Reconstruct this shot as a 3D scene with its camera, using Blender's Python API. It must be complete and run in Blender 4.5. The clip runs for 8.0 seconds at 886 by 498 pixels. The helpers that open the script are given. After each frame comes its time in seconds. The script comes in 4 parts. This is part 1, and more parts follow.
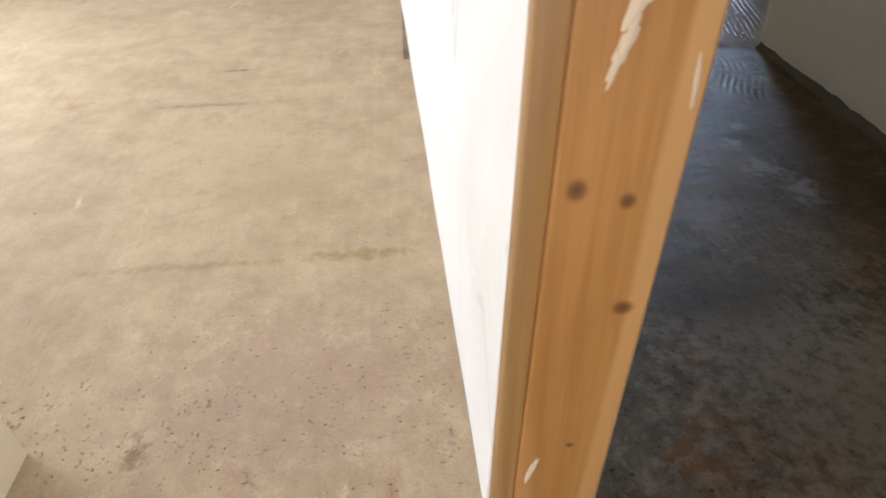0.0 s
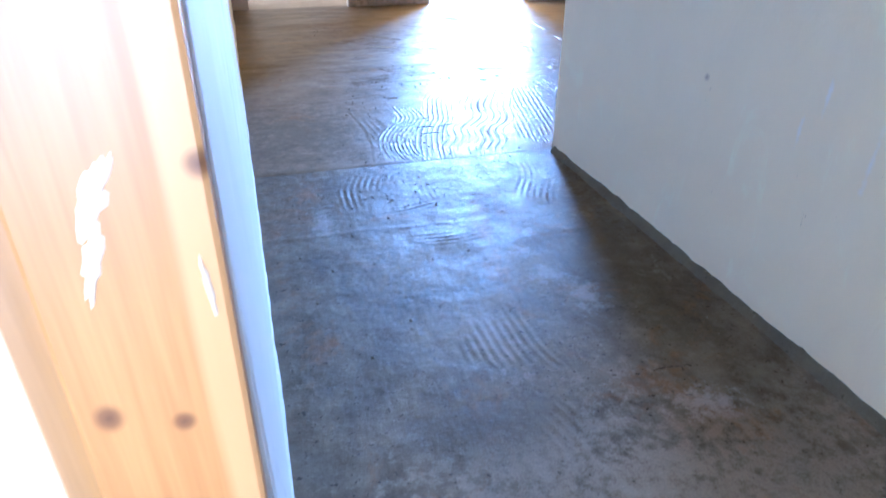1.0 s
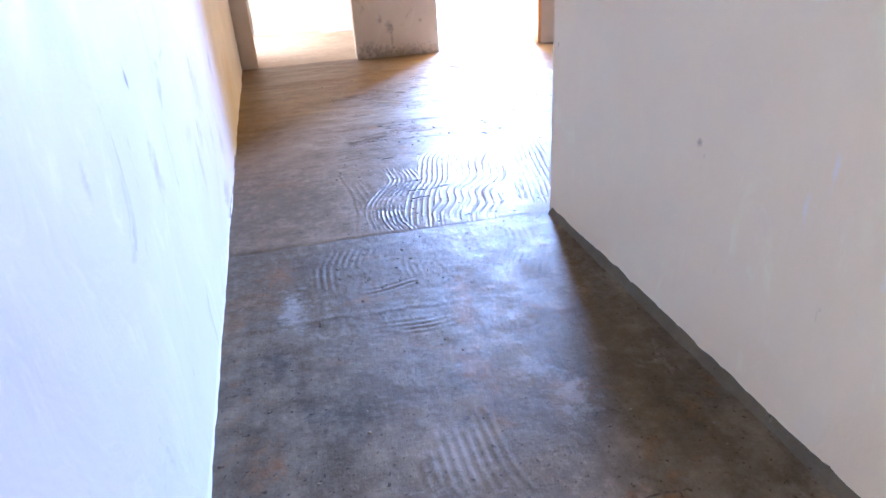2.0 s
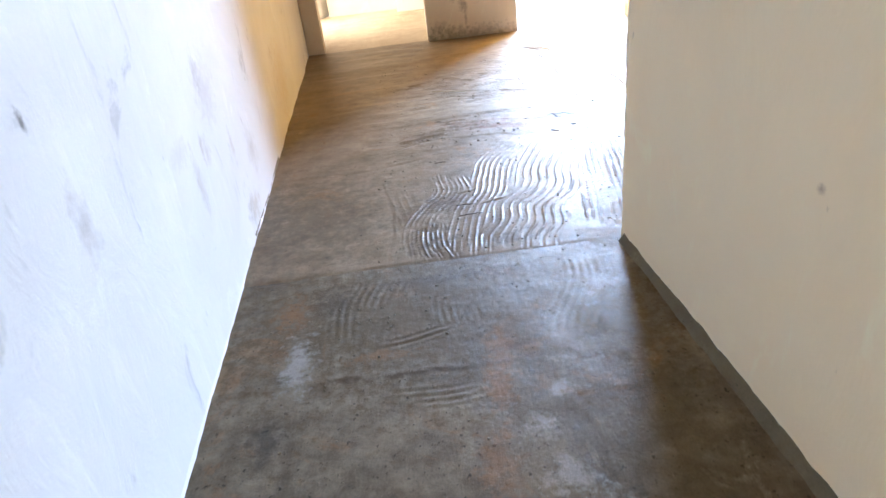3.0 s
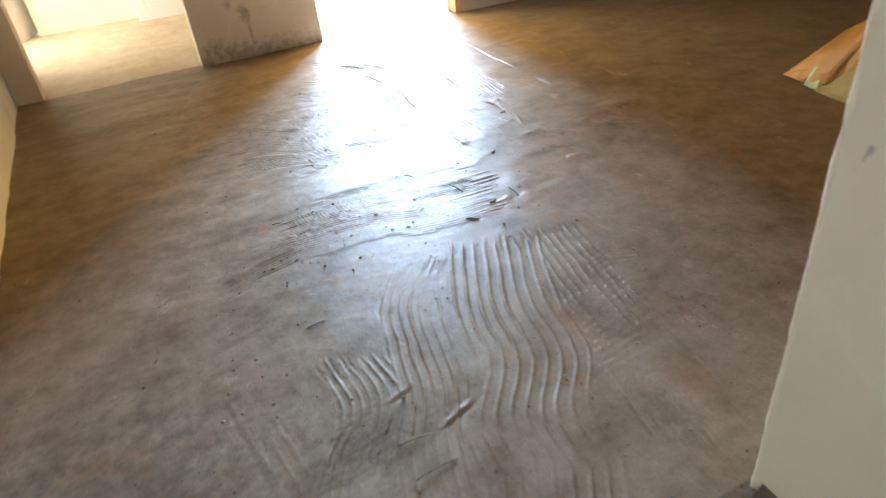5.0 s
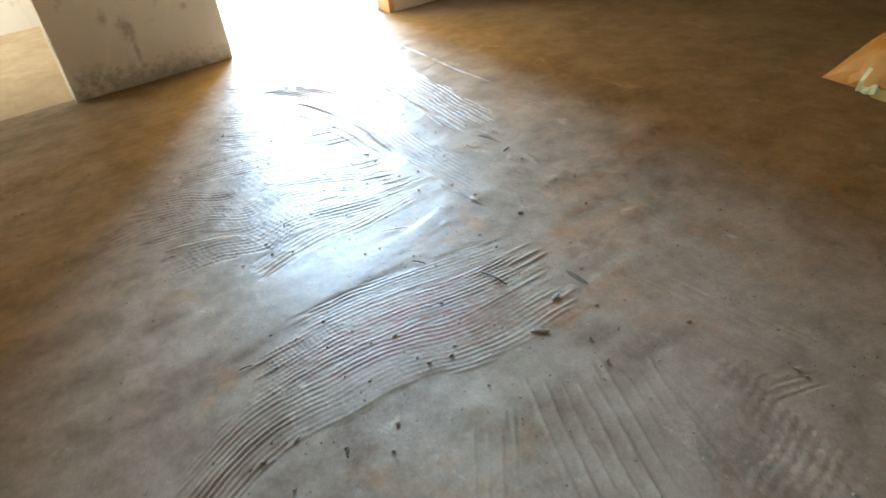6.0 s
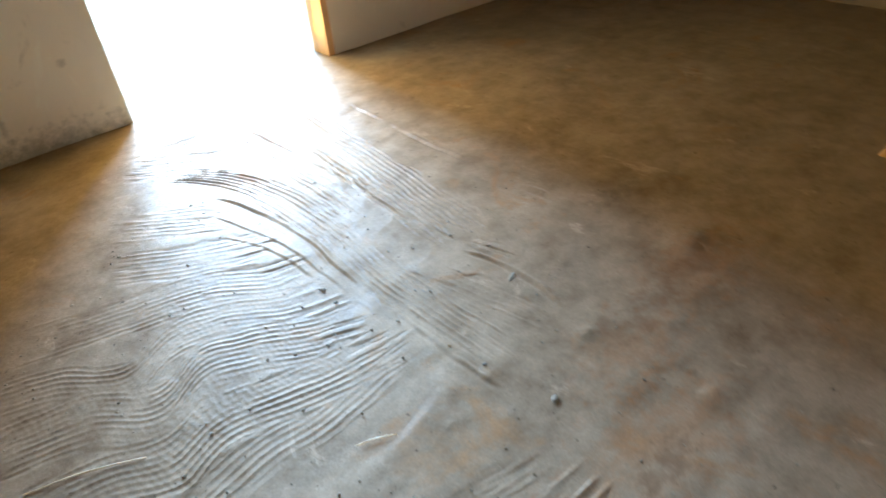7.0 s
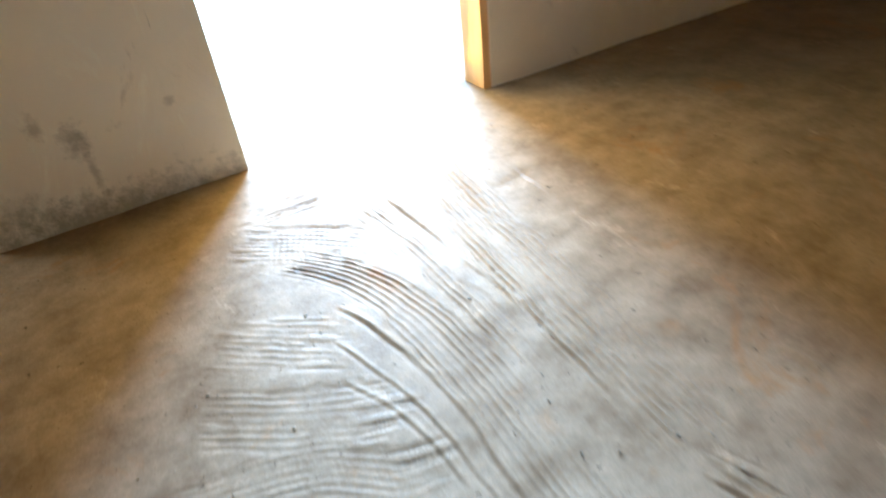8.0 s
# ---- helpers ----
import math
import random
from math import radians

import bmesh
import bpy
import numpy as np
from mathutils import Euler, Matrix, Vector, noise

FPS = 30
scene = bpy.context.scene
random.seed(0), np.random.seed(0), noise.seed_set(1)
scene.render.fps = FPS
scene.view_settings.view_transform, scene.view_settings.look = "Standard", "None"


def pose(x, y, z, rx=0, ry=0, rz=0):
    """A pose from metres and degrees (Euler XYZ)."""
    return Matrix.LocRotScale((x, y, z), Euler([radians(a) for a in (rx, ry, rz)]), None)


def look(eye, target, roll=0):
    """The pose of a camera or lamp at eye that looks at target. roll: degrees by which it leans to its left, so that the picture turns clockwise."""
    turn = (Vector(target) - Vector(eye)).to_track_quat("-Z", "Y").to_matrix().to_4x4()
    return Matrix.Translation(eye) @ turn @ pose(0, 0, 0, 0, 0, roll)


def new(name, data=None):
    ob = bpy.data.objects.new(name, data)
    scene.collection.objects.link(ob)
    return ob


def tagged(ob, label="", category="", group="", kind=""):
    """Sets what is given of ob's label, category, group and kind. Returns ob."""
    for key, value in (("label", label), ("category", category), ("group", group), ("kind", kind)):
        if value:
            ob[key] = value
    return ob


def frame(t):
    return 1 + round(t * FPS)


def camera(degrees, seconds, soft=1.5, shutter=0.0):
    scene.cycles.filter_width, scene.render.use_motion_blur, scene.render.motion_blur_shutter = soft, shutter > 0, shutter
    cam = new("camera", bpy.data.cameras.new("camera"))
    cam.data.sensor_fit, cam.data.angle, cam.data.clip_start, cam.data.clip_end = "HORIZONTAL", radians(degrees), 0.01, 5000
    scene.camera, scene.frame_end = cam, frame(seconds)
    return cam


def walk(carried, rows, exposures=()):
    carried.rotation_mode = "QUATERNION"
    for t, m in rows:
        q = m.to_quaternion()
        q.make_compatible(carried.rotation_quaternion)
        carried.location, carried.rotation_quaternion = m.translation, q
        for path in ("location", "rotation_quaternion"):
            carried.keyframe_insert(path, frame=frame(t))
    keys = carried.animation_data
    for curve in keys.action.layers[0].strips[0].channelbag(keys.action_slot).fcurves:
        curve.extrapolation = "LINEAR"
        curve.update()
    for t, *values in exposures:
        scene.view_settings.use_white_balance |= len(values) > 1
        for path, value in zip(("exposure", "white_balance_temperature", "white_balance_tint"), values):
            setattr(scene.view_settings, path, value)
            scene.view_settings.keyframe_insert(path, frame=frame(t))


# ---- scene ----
cam = camera(69.2, 8.0, soft=1.5, shutter=0.25)
PATH = [
    (0, (-0.17, 0.375, 1.279), (-0.097, 1.936, 0.031), -1.4),
    (0.2, (-0.105, 0.373, 1.28), (0.02, 1.928, 0.028), -3.7),
    (0.5, (0.034, 0.409, 1.278), (0.243, 2.031, 0.127), -5.0),
    (0.8, (0.169, 0.472, 1.285), (0.545, 2.086, 0.165), -3.1),
    (1, (0.23, 0.502, 1.306), (0.665, 2.166, 0.286), 0.3),
    (1.2, (0.274, 0.525, 1.319), (0.729, 2.201, 0.328), -0.6),
    (1.5, (0.351, 0.583, 1.337), (0.799, 2.283, 0.385), -2.0),
    (1.7, (0.417, 0.644, 1.339), (0.836, 2.37, 0.418), -2.2),
    (2.8, (0.832, 1.115, 1.358), (0.893, 2.876, 0.412), -8.0),
    (3, (0.847, 1.242, 1.32), (0.878, 2.989, 0.347), -7.2),
    (3.2, (0.878, 1.371, 1.362), (0.863, 3.123, 0.396), -8.3),
    (3.5, (0.849, 1.655, 1.359), (0.936, 3.429, 0.44), -7.9),
    (3.7, (0.872, 1.775, 1.368), (0.980, 3.517, 0.394), -10.1),
    (4, (0.861, 2.093, 1.331), (1.026, 3.825, 0.345), -12.3),
    (4.2, (0.874, 2.237, 1.344), (1.021, 3.985, 0.383), -14.1),
    (4.5, (0.829, 2.558, 1.321), (1.159, 4.225, 0.266), -10.2),
    (4.7, (0.763, 2.696, 1.292), (1.243, 4.316, 0.222), -7.9),
    (5.8, (0.723, 3.783, 1.224), (1.556, 5.179, 0.059), -7.6),
    (6, (0.784, 3.932, 1.205), (1.67, 5.299, 0.044), -6.9),
    (6.1, (0.807, 3.987, 1.201), (1.73, 5.293, 0.001), -6.6),
    (6.3, (0.927, 4.150, 1.220), (2.026, 5.332, 0.038), -5.8),
    (6.5, (1.004, 4.311, 1.254), (2.175, 5.432, 0.082), -7.0),
    (6.7, (1.056, 4.453, 1.227), (2.213, 5.608, 0.074), -8.4),
    (6.9, (1.160, 4.605, 1.216), (2.241, 5.827, 0.059), -7.7),
    (7, (1.185, 4.703, 1.234), (2.222, 5.934, 0.048), -5.4),
    (7.2, (1.265, 4.825, 1.234), (2.196, 6.136, 0.046), -5.8),
    (7.5, (1.336, 5.102, 1.226), (2.268, 6.39, 0.013), -3.5),
    (7.7, (1.396, 5.190, 1.240), (2.261, 6.479, -0.021), -6.4),
    (8, (1.525, 5.506, 1.215), (2.292, 6.905, 0.009), -6.8),
]

EXPOSURES = [
    (0.0, -0.4, 5600, 10), (0.3, -0.3, 5000, 9), (0.5, 0.14, 4600, 9), (0.8, 0.95, 4200, 10), (1.2, 1.44, 4080, 19), (1.7, 1.5, 4400, 27),
    (2.8, 1.5, 5400, 13), (3.5, 1.27, 5600, 12), (4.5, 1.15, 5600, 9), (6.0, 0.96, 5300, -1), (7.0, 0.80, 5250, 0), (8.0, 0.88, 5050, 0),
]
walk(cam, [(t, look(eye, target, roll)) for t, eye, target, roll in PATH], EXPOSURES)

# ---- light ----
world = bpy.data.worlds.new("sky")
scene.world = world
world.use_nodes = True
wn = world.node_tree.nodes
sky = wn.new("ShaderNodeTexSky")
sky.sky_type, sky.sun_disc = "NISHITA", False
sky.sun_elevation, sky.sun_rotation = radians(55), radians(90)
world.node_tree.links.new(sky.outputs[0], wn["Background"].inputs[0])
wn["Background"].inputs[1].default_value = 0.08

sun = new("sun", bpy.data.lights.new("sun", "SUN"))
sun.data.energy, sun.data.angle, sun.data.color = 5.0, radians(0.5), (1.0, 0.95, 0.86)
az, el = radians(90), radians(55)
sun.matrix_world = look((math.sin(az) * math.cos(el) * 20, math.cos(az) * math.cos(el) * 20, math.sin(el) * 20), (0, 0, 0))


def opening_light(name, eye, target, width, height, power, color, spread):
    """An area lamp that stands in for daylight at or outside an opening."""
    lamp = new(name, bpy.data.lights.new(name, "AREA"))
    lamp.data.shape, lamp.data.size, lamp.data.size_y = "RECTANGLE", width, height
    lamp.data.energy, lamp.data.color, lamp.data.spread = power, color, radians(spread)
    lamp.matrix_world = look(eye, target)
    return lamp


# added lamp panel outside the yard door; stands in for sky, shapes the fan
opening_light("sky_panel_yard", (4.72, 13.36, 3.4), (2.45, 7.2, 0.7), 2.3, 6.4, 2900, (0.535, 0.735, 1.0), 180)
# warm fill lamp in the doorway, added to tint the shade orange
opening_light("warm_fill_yard_door", (2.56, 7.99, 0.8), (1.9, 5.6, 0.5), 1.05, 1.4, 31, (1.0, 0.53, 0.07), 150)
opening_light("daylight_room_window", (-4.02, 3.3, 1.5), (0, 2.6, 0.6), 2.0, 1.2, 225, (1.0, 0.97, 0.93), 170)
opening_light("daylight_entrance", (-0.64, -1.68, 1.15), (-0.2, 1.5, 0.8), 0.68, 1.9, 40, (1.0, 0.93, 0.84), 120)
# fill lamp in an unseen, added opening; brightens the near corridor floor
opening_light("corridor_end_fill", (0.95, -1.68, 1.1), (1.0, 2.0, 0.3), 0.76, 1.9, 3.0, (0.95, 0.96, 0.95), 140)
opening_light("daylight_back_room_door", (-0.42, 9.5, 1.1), (1.5, 9.5, 0.4), 1.1, 2.0, 34, (1.0, 0.84, 0.62), 150)


# ---- materials ----
def mat(name):
    m = bpy.data.materials.new(name)
    m.use_nodes = True
    return m, m.node_tree.nodes, m.node_tree.links, m.node_tree.nodes["Principled BSDF"]


def noise_node(nt, links, vec, scale, detail=6, rough=0.6, distort=0.0):
    n = nt.new("ShaderNodeTexNoise")
    n.inputs["Scale"].default_value, n.inputs["Detail"].default_value = scale, detail
    n.inputs["Roughness"].default_value, n.inputs["Distortion"].default_value = rough, distort
    links.new(vec, n.inputs["Vector"])
    return n.outputs["Fac"]


def ramp(nt, links, fac, stops):
    r = nt.new("ShaderNodeValToRGB")
    el_ = r.color_ramp.elements
    while len(el_) < len(stops):
        el_.new(0.5)
    for e, (p, c) in zip(el_, stops):
        e.position, e.color = p, (*c, 1) if len(c) == 3 else c
    links.new(fac, r.inputs[0])
    return r.outputs[0]


def mix(nt, links, fac, a, b, kind="MIX"):
    m = nt.new("ShaderNodeMix")
    m.data_type, m.blend_type = "RGBA", kind
    for sock, v in ((m.inputs[0], fac), (m.inputs[6], a), (m.inputs[7], b)):
        if isinstance(v, (int, float)):
            sock.default_value = v
        elif isinstance(v, tuple):
            sock.default_value = (*v, 1)
        else:
            links.new(v, sock)
    return m.outputs[2]


def place(nt, links, scale=(1, 1, 1)):
    g = nt.new("ShaderNodeTexCoord")
    mp = nt.new("ShaderNodeMapping")
    mp.inputs["Scale"].default_value = scale
    links.new(g.outputs["Object"], mp.inputs[0])
    return mp.outputs[0]


def bump(nt, links, b, heights):
    """Chain of (height, strength, distance)."""
    last = None
    for h, strength, dist in heights:
        n = nt.new("ShaderNodeBump")
        n.inputs["Strength"].default_value, n.inputs["Distance"].default_value = strength, dist
        links.new(h, n.inputs["Height"])
        if last:
            links.new(last, n.inputs["Normal"])
        last = n.outputs[0]
    links.new(last, b.inputs["Normal"])


def spots(nt, links, base, marks, ragged=1.2):
    """Stains, scuffs, splashes and painted light or shade at given places: (centre, (rx, ry, rz), colour, strength)."""
    if not marks:
        return base
    g = nt.new("ShaderNodeTexCoord")
    n = nt.new("ShaderNodeTexNoise")
    n.inputs["Scale"].default_value, n.inputs["Detail"].default_value, n.inputs["Roughness"].default_value = 22.0, 7, 0.72
    links.new(g.outputs["Object"], n.inputs["Vector"])
    for (x, y, z), (rx_, ry_, rz_), colour, strength in marks:
        mp = nt.new("ShaderNodeMapping")
        mp.inputs["Location"].default_value = (-x / rx_, -y / ry_, -z / rz_)
        mp.inputs["Scale"].default_value = (1 / rx_, 1 / ry_, 1 / rz_)
        links.new(g.outputs["Object"], mp.inputs[0])
        d = nt.new("ShaderNodeVectorMath")
        d.operation = "LENGTH"
        links.new(mp.outputs[0], d.inputs[0])
        w = nt.new("ShaderNodeMath")
        w.operation = "MULTIPLY_ADD"
        links.new(n.outputs["Fac"], w.inputs[0])
        w.inputs[1].default_value = 4.0 * ragged
        links.new(d.outputs["Value"], w.inputs[2])
        k = 2.0 * ragged
        div = nt.new("ShaderNodeMath")
        div.operation = "DIVIDE"
        links.new(w.outputs[0], div.inputs[0])
        div.inputs[1].default_value = 2.0 + k
        f = ramp(nt, links, div.outputs[0], [((0.2 + k) / (2 + k), (strength,) * 3), ((1.1 + k) / (2 + k), (0, 0, 0))])
        base = mix(nt, links, f, base, colour)
    return base


def mortar(name, dark, light, stain, rough_lo, rough_hi, stain_at=0.6, coarse=1.0, spec=0.5, speck=0.66, streak=0.35, marks=()):
    """Cement mortar or screed: blotches, trowel streaks, clay stains, specks, fine sand."""
    m, nt, ln, b = mat(name)
    p = place(nt, ln)
    big = noise_node(nt, ln, p, 1.6, 5, 0.62, 0.4)
    mid = noise_node(nt, ln, p, 7.0, 8, 0.72)
    grit = noise_node(nt, ln, p, 160.0, 3, 0.7)
    base = ramp(nt, ln, big, [(0.34, dark), (0.66, light)])
    base = mix(nt, ln, 0.6, base, ramp(nt, ln, mid, [(0.36, dark), (0.64, light)]))
    st = noise_node(nt, ln, p, 2.7, 8, 0.70, 0.8)
    base = mix(nt, ln, ramp(nt, ln, st, [(stain_at, (0, 0, 0)), (stain_at + 0.1, (0.8, 0.8, 0.8))]), base, stain)
    pale = noise_node(nt, ln, place(nt, ln, (1.3, 0.8, 1)), 3.6, 9, 0.78, 0.5)
    base = mix(nt, ln, ramp(nt, ln, pale, [(0.60, (0, 0, 0)), (0.70, (0.55, 0.55, 0.55))]), base, tuple(min(1, c * 1.45 + 0.03) for c in light))
    lines = noise_node(nt, ln, place(nt, ln, (34, 2.2, 1)), 1.0, 4, 0.6, 0.3)
    base = mix(nt, ln, streak, base, ramp(nt, ln, lines, [(0.35, (0.62, 0.62, 0.62)), (0.6, (1, 1, 1))]), "MULTIPLY")
    dots = noise_node(nt, ln, p, 46.0, 4, 0.6)
    base = mix(nt, ln, ramp(nt, ln, dots, [(speck, (0, 0, 0)), (speck + 0.05, (0.8, 0.8, 0.8))]), base, tuple(c * 0.35 for c in dark))
    base = spots(nt, ln, base, marks)
    base = mix(nt, ln, 0.3, base, ramp(nt, ln, grit, [(0.3, (0.3, 0.3, 0.3)), (0.7, (1, 1, 1))]), "MULTIPLY")
    ln.new(base, b.inputs["Base Color"])
    r = ramp(nt, ln, mid, [(0.35, (rough_lo,) * 3), (0.65, (rough_hi,) * 3)])
    ln.new(r, b.inputs["Roughness"])
    b.inputs["Specular IOR Level"].default_value = spec
    bump(nt, ln, b, [(mid, 0.5 * coarse, 0.006), (lines, 0.25 * coarse, 0.002), (dots, 0.35 * coarse, 0.002), (grit, 0.5 * coarse, 0.0012)])
    return m


def plaster(name, colour, dirty, rough=0.75, marks=0.60, stains=()):
    """Trowelled wall plaster with smears, scuffs and drips."""
    m, nt, ln, b = mat(name)
    p = place(nt, ln)
    big = noise_node(nt, ln, p, 1.3, 6, 0.62, 0.8)
    sm = noise_node(nt, ln, place(nt, ln, (1.0, 1.0, 0.5)), 4.2, 8, 0.70, 1.3)
    scuff = noise_node(nt, ln, place(nt, ln, (1.4, 1.4, 0.35)), 16.0, 6, 0.62, 0.8)
    fine = noise_node(nt, ln, p, 90.0, 3, 0.6)
    base = mix(nt, ln, ramp(nt, ln, big, [(0.35, (0, 0, 0)), (0.70, (0.8, 0.8, 0.8))]), colour, dirty)
    base = mix(nt, ln, ramp(nt, ln, sm, [(marks, (0, 0, 0)), (marks + 0.08, (0.7, 0.7, 0.7))]), base, tuple(c * 0.74 for c in dirty))
    base = mix(nt, ln, ramp(nt, ln, sm, [(0.32, (0.6, 0.6, 0.6)), (0.42, (0, 0, 0))]), base, tuple(min(0.86, c * 1.08) for c in colour))
    base = mix(nt, ln, ramp(nt, ln, scuff, [(0.70, (0, 0, 0)), (0.74, (0.7, 0.7, 0.7))]), base, tuple(c * 0.5 for c in dirty))
    base = spots(nt, ln, base, stains, 0.75)
    ln.new(base, b.inputs["Base Color"])
    ln.new(ramp(nt, ln, sm, [(0.3, (rough - 0.15,) * 3), (0.7, (rough + 0.1,) * 3)]), b.inputs["Roughness"])
    bump(nt, ln, b, [(big, 0.4, 0.012), (sm, 0.5, 0.006), (scuff, 0.25, 0.002), (fine, 0.35, 0.001)])
    return m


def timber(name, lo, hi, knots=(), sapwood=None):
    """Planed softwood; grain runs along z."""
    m, nt, ln, b = mat(name)
    grain = noise_node(nt, ln, place(nt, ln, (26, 26, 0.9)), 1.0, 5, 0.6, 0.7)
    fibre = noise_node(nt, ln, place(nt, ln, (240, 240, 5)), 1.0, 3, 0.6)
    blot = noise_node(nt, ln, place(nt, ln, (5, 5, 2.2)), 1.0, 3, 0.5)
    base = ramp(nt, ln, grain, [(0.3, lo), (0.62, hi)])
    base = mix(nt, ln, 0.3, base, ramp(nt, ln, blot, [(0.35, lo), (0.65, hi)]))
    band = noise_node(nt, ln, place(nt, ln, (9, 9, 0.5)), 1.0, 3, 0.5, 0.5)
    base = mix(nt, ln, ramp(nt, ln, band, [(0.52, (0, 0, 0)), (0.66, (0.7, 0.7, 0.7))]), base, tuple(min(0.9, c * 1.1 + 0.07) for c in hi))
    base = mix(nt, ln, 0.15, base, ramp(nt, ln, fibre, [(0.35, (0.5, 0.4, 0.3)), (0.65, (1, 1, 1))]), "MULTIPLY")
    if sapwood:
        # pale sapwood along one edge of the board
        edge, lean, pale = sapwood
        sep = nt.new("ShaderNodeSeparateXYZ")
        ln.new(place(nt, ln), sep.inputs[0])
        tilt = nt.new("ShaderNodeMath")
        tilt.operation = "MULTIPLY_ADD"
        ln.new(sep.outputs["Z"], tilt.inputs[0])
        tilt.inputs[1].default_value = -lean
        ln.new(sep.outputs["X"], tilt.inputs[2])
        wave = nt.new("ShaderNodeMath")
        wave.operation = "MULTIPLY_ADD"
        ln.new(band, wave.inputs[0])
        wave.inputs[1].default_value = 0.05
        ln.new(tilt.outputs[0], wave.inputs[2])
        f = ramp(nt, ln, wave.outputs[0], [(edge + 0.020, (0, 0, 0)), (edge + 0.032, (0.85, 0.85, 0.85))])
        base = mix(nt, ln, f, base, pale)
    g = nt.new("ShaderNodeTexCoord")
    for (x, y, z), r, squash in knots:
        mp = nt.new("ShaderNodeMapping")
        mp.inputs["Location"].default_value = (-x / r, -y / r * 0.2, -z / r * squash)
        mp.inputs["Scale"].default_value = (1 / r, 0.2 / r, squash / r)
        ln.new(g.outputs["Object"], mp.inputs[0])
        d = nt.new("ShaderNodeVectorMath")
        d.operation = "LENGTH"
        ln.new(mp.outputs[0], d.inputs[0])
        f = ramp(nt, ln, d.outputs["Value"], [(0.0, (0.95, 0.95, 0.95)), (0.5, (0.7, 0.7, 0.7)), (1.0, (0, 0, 0))])
        base = mix(nt, ln, f, base, (0.10, 0.04, 0.015))
    ln.new(base, b.inputs["Base Color"])
    b.inputs["Roughness"].default_value = 0.42
    bump(nt, ln, b, [(grain, 0.15, 0.002), (fibre, 0.2, 0.0006)])
    return m


BROWN, DARK, LIME = (0.40, 0.32, 0.24), (0.13, 0.11, 0.09), (0.82, 0.80, 0.76)
CLAY, DARK_BLOTCH = (0.30, 0.15, 0.06), (0.065, 0.055, 0.042)
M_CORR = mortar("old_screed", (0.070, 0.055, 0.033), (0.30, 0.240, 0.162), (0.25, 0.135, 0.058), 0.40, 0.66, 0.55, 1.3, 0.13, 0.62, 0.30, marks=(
    # dark strip at x 1.42 is the right wall's shade painted in
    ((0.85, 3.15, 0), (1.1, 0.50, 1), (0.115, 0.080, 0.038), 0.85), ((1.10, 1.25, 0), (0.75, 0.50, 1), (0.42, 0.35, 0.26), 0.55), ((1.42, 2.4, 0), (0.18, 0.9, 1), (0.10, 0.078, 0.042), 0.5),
    # pale patches at y 1.25 and 1.55 stand in for light from behind
    ((0.75, 1.55, 0), (0.30, 0.25, 1), (0.36, 0.31, 0.24), 0.4),
    ((0.99, 2.73, 0), (0.05, 0.13, 1), CLAY, 0.48), ((0.94, 2.42, 0), (0.06, 0.12, 1), CLAY, 0.48), ((0.30, 3.26, 0), (0.07, 0.12, 1), CLAY, 0.42), ((0.62, 2.95, 0), (0.12, 0.03, 1), CLAY, 0.36),
    ((1.08, 2.54, 0), (0.05, 0.05, 1), LIME, 0.30), ((1.12, 2.36, 0), (0.08, 0.07, 1), LIME, 0.26), ((1.20, 2.20, 0), (0.07, 0.10, 1), LIME, 0.24), ((1.17, 2.68, 0), (0.05, 0.03, 1), LIME, 0.35),
    ((1.02, 2.90, 0), (0.05, 0.14, 1), CLAY, 0.45), ((0.75, 2.84, 0), (0.35, 0.018, 1), (0.07, 0.045, 0.025), 0.7), ((1.22, 2.90, 0), (0.22, 0.02, 1), (0.08, 0.055, 0.03), 0.6), ((0.30, 2.62, 0), (0.06, 0.09, 1), DARK_BLOTCH, 0.7), ((1.30, 1.62, 0), (0.10, 0.06, 1), LIME, 0.28), ((1.05, 1.45, 0), (0.16, 0.09, 1), (0.40, 0.33, 0.24), 0.5), ((1.42, 3.25, 0), (0.10, 0.16, 1), (0.45, 0.42, 0.38), 0.6),
    ((1.25, 2.95, 0), (0.09, 0.22, 1), (0.42, 0.39, 0.35), 0.5), ((0.35, 2.95, 0), (0.06, 0.16, 1), (0.42, 0.40, 0.37), 0.6), ((0.55, 2.3, 0), (0.16, 0.10, 1), DARK_BLOTCH, 0.6), ((0.7, 1.7, 0), (0.2, 0.12, 1), DARK_BLOTCH, 0.5),
    ((0.45, 3.30, 0), (0.10, 0.12, 1), DARK_BLOTCH, 0.5), ((0.85, 3.38, 0), (0.3, 0.05, 1), DARK_BLOTCH, 0.5), ((1.25, 1.55, 0), (0.12, 0.12, 1), CLAY, 0.24), ((0.8, 2.05, 0), (0.10, 0.2, 1), (0.38, 0.34, 0.30), 0.5)))
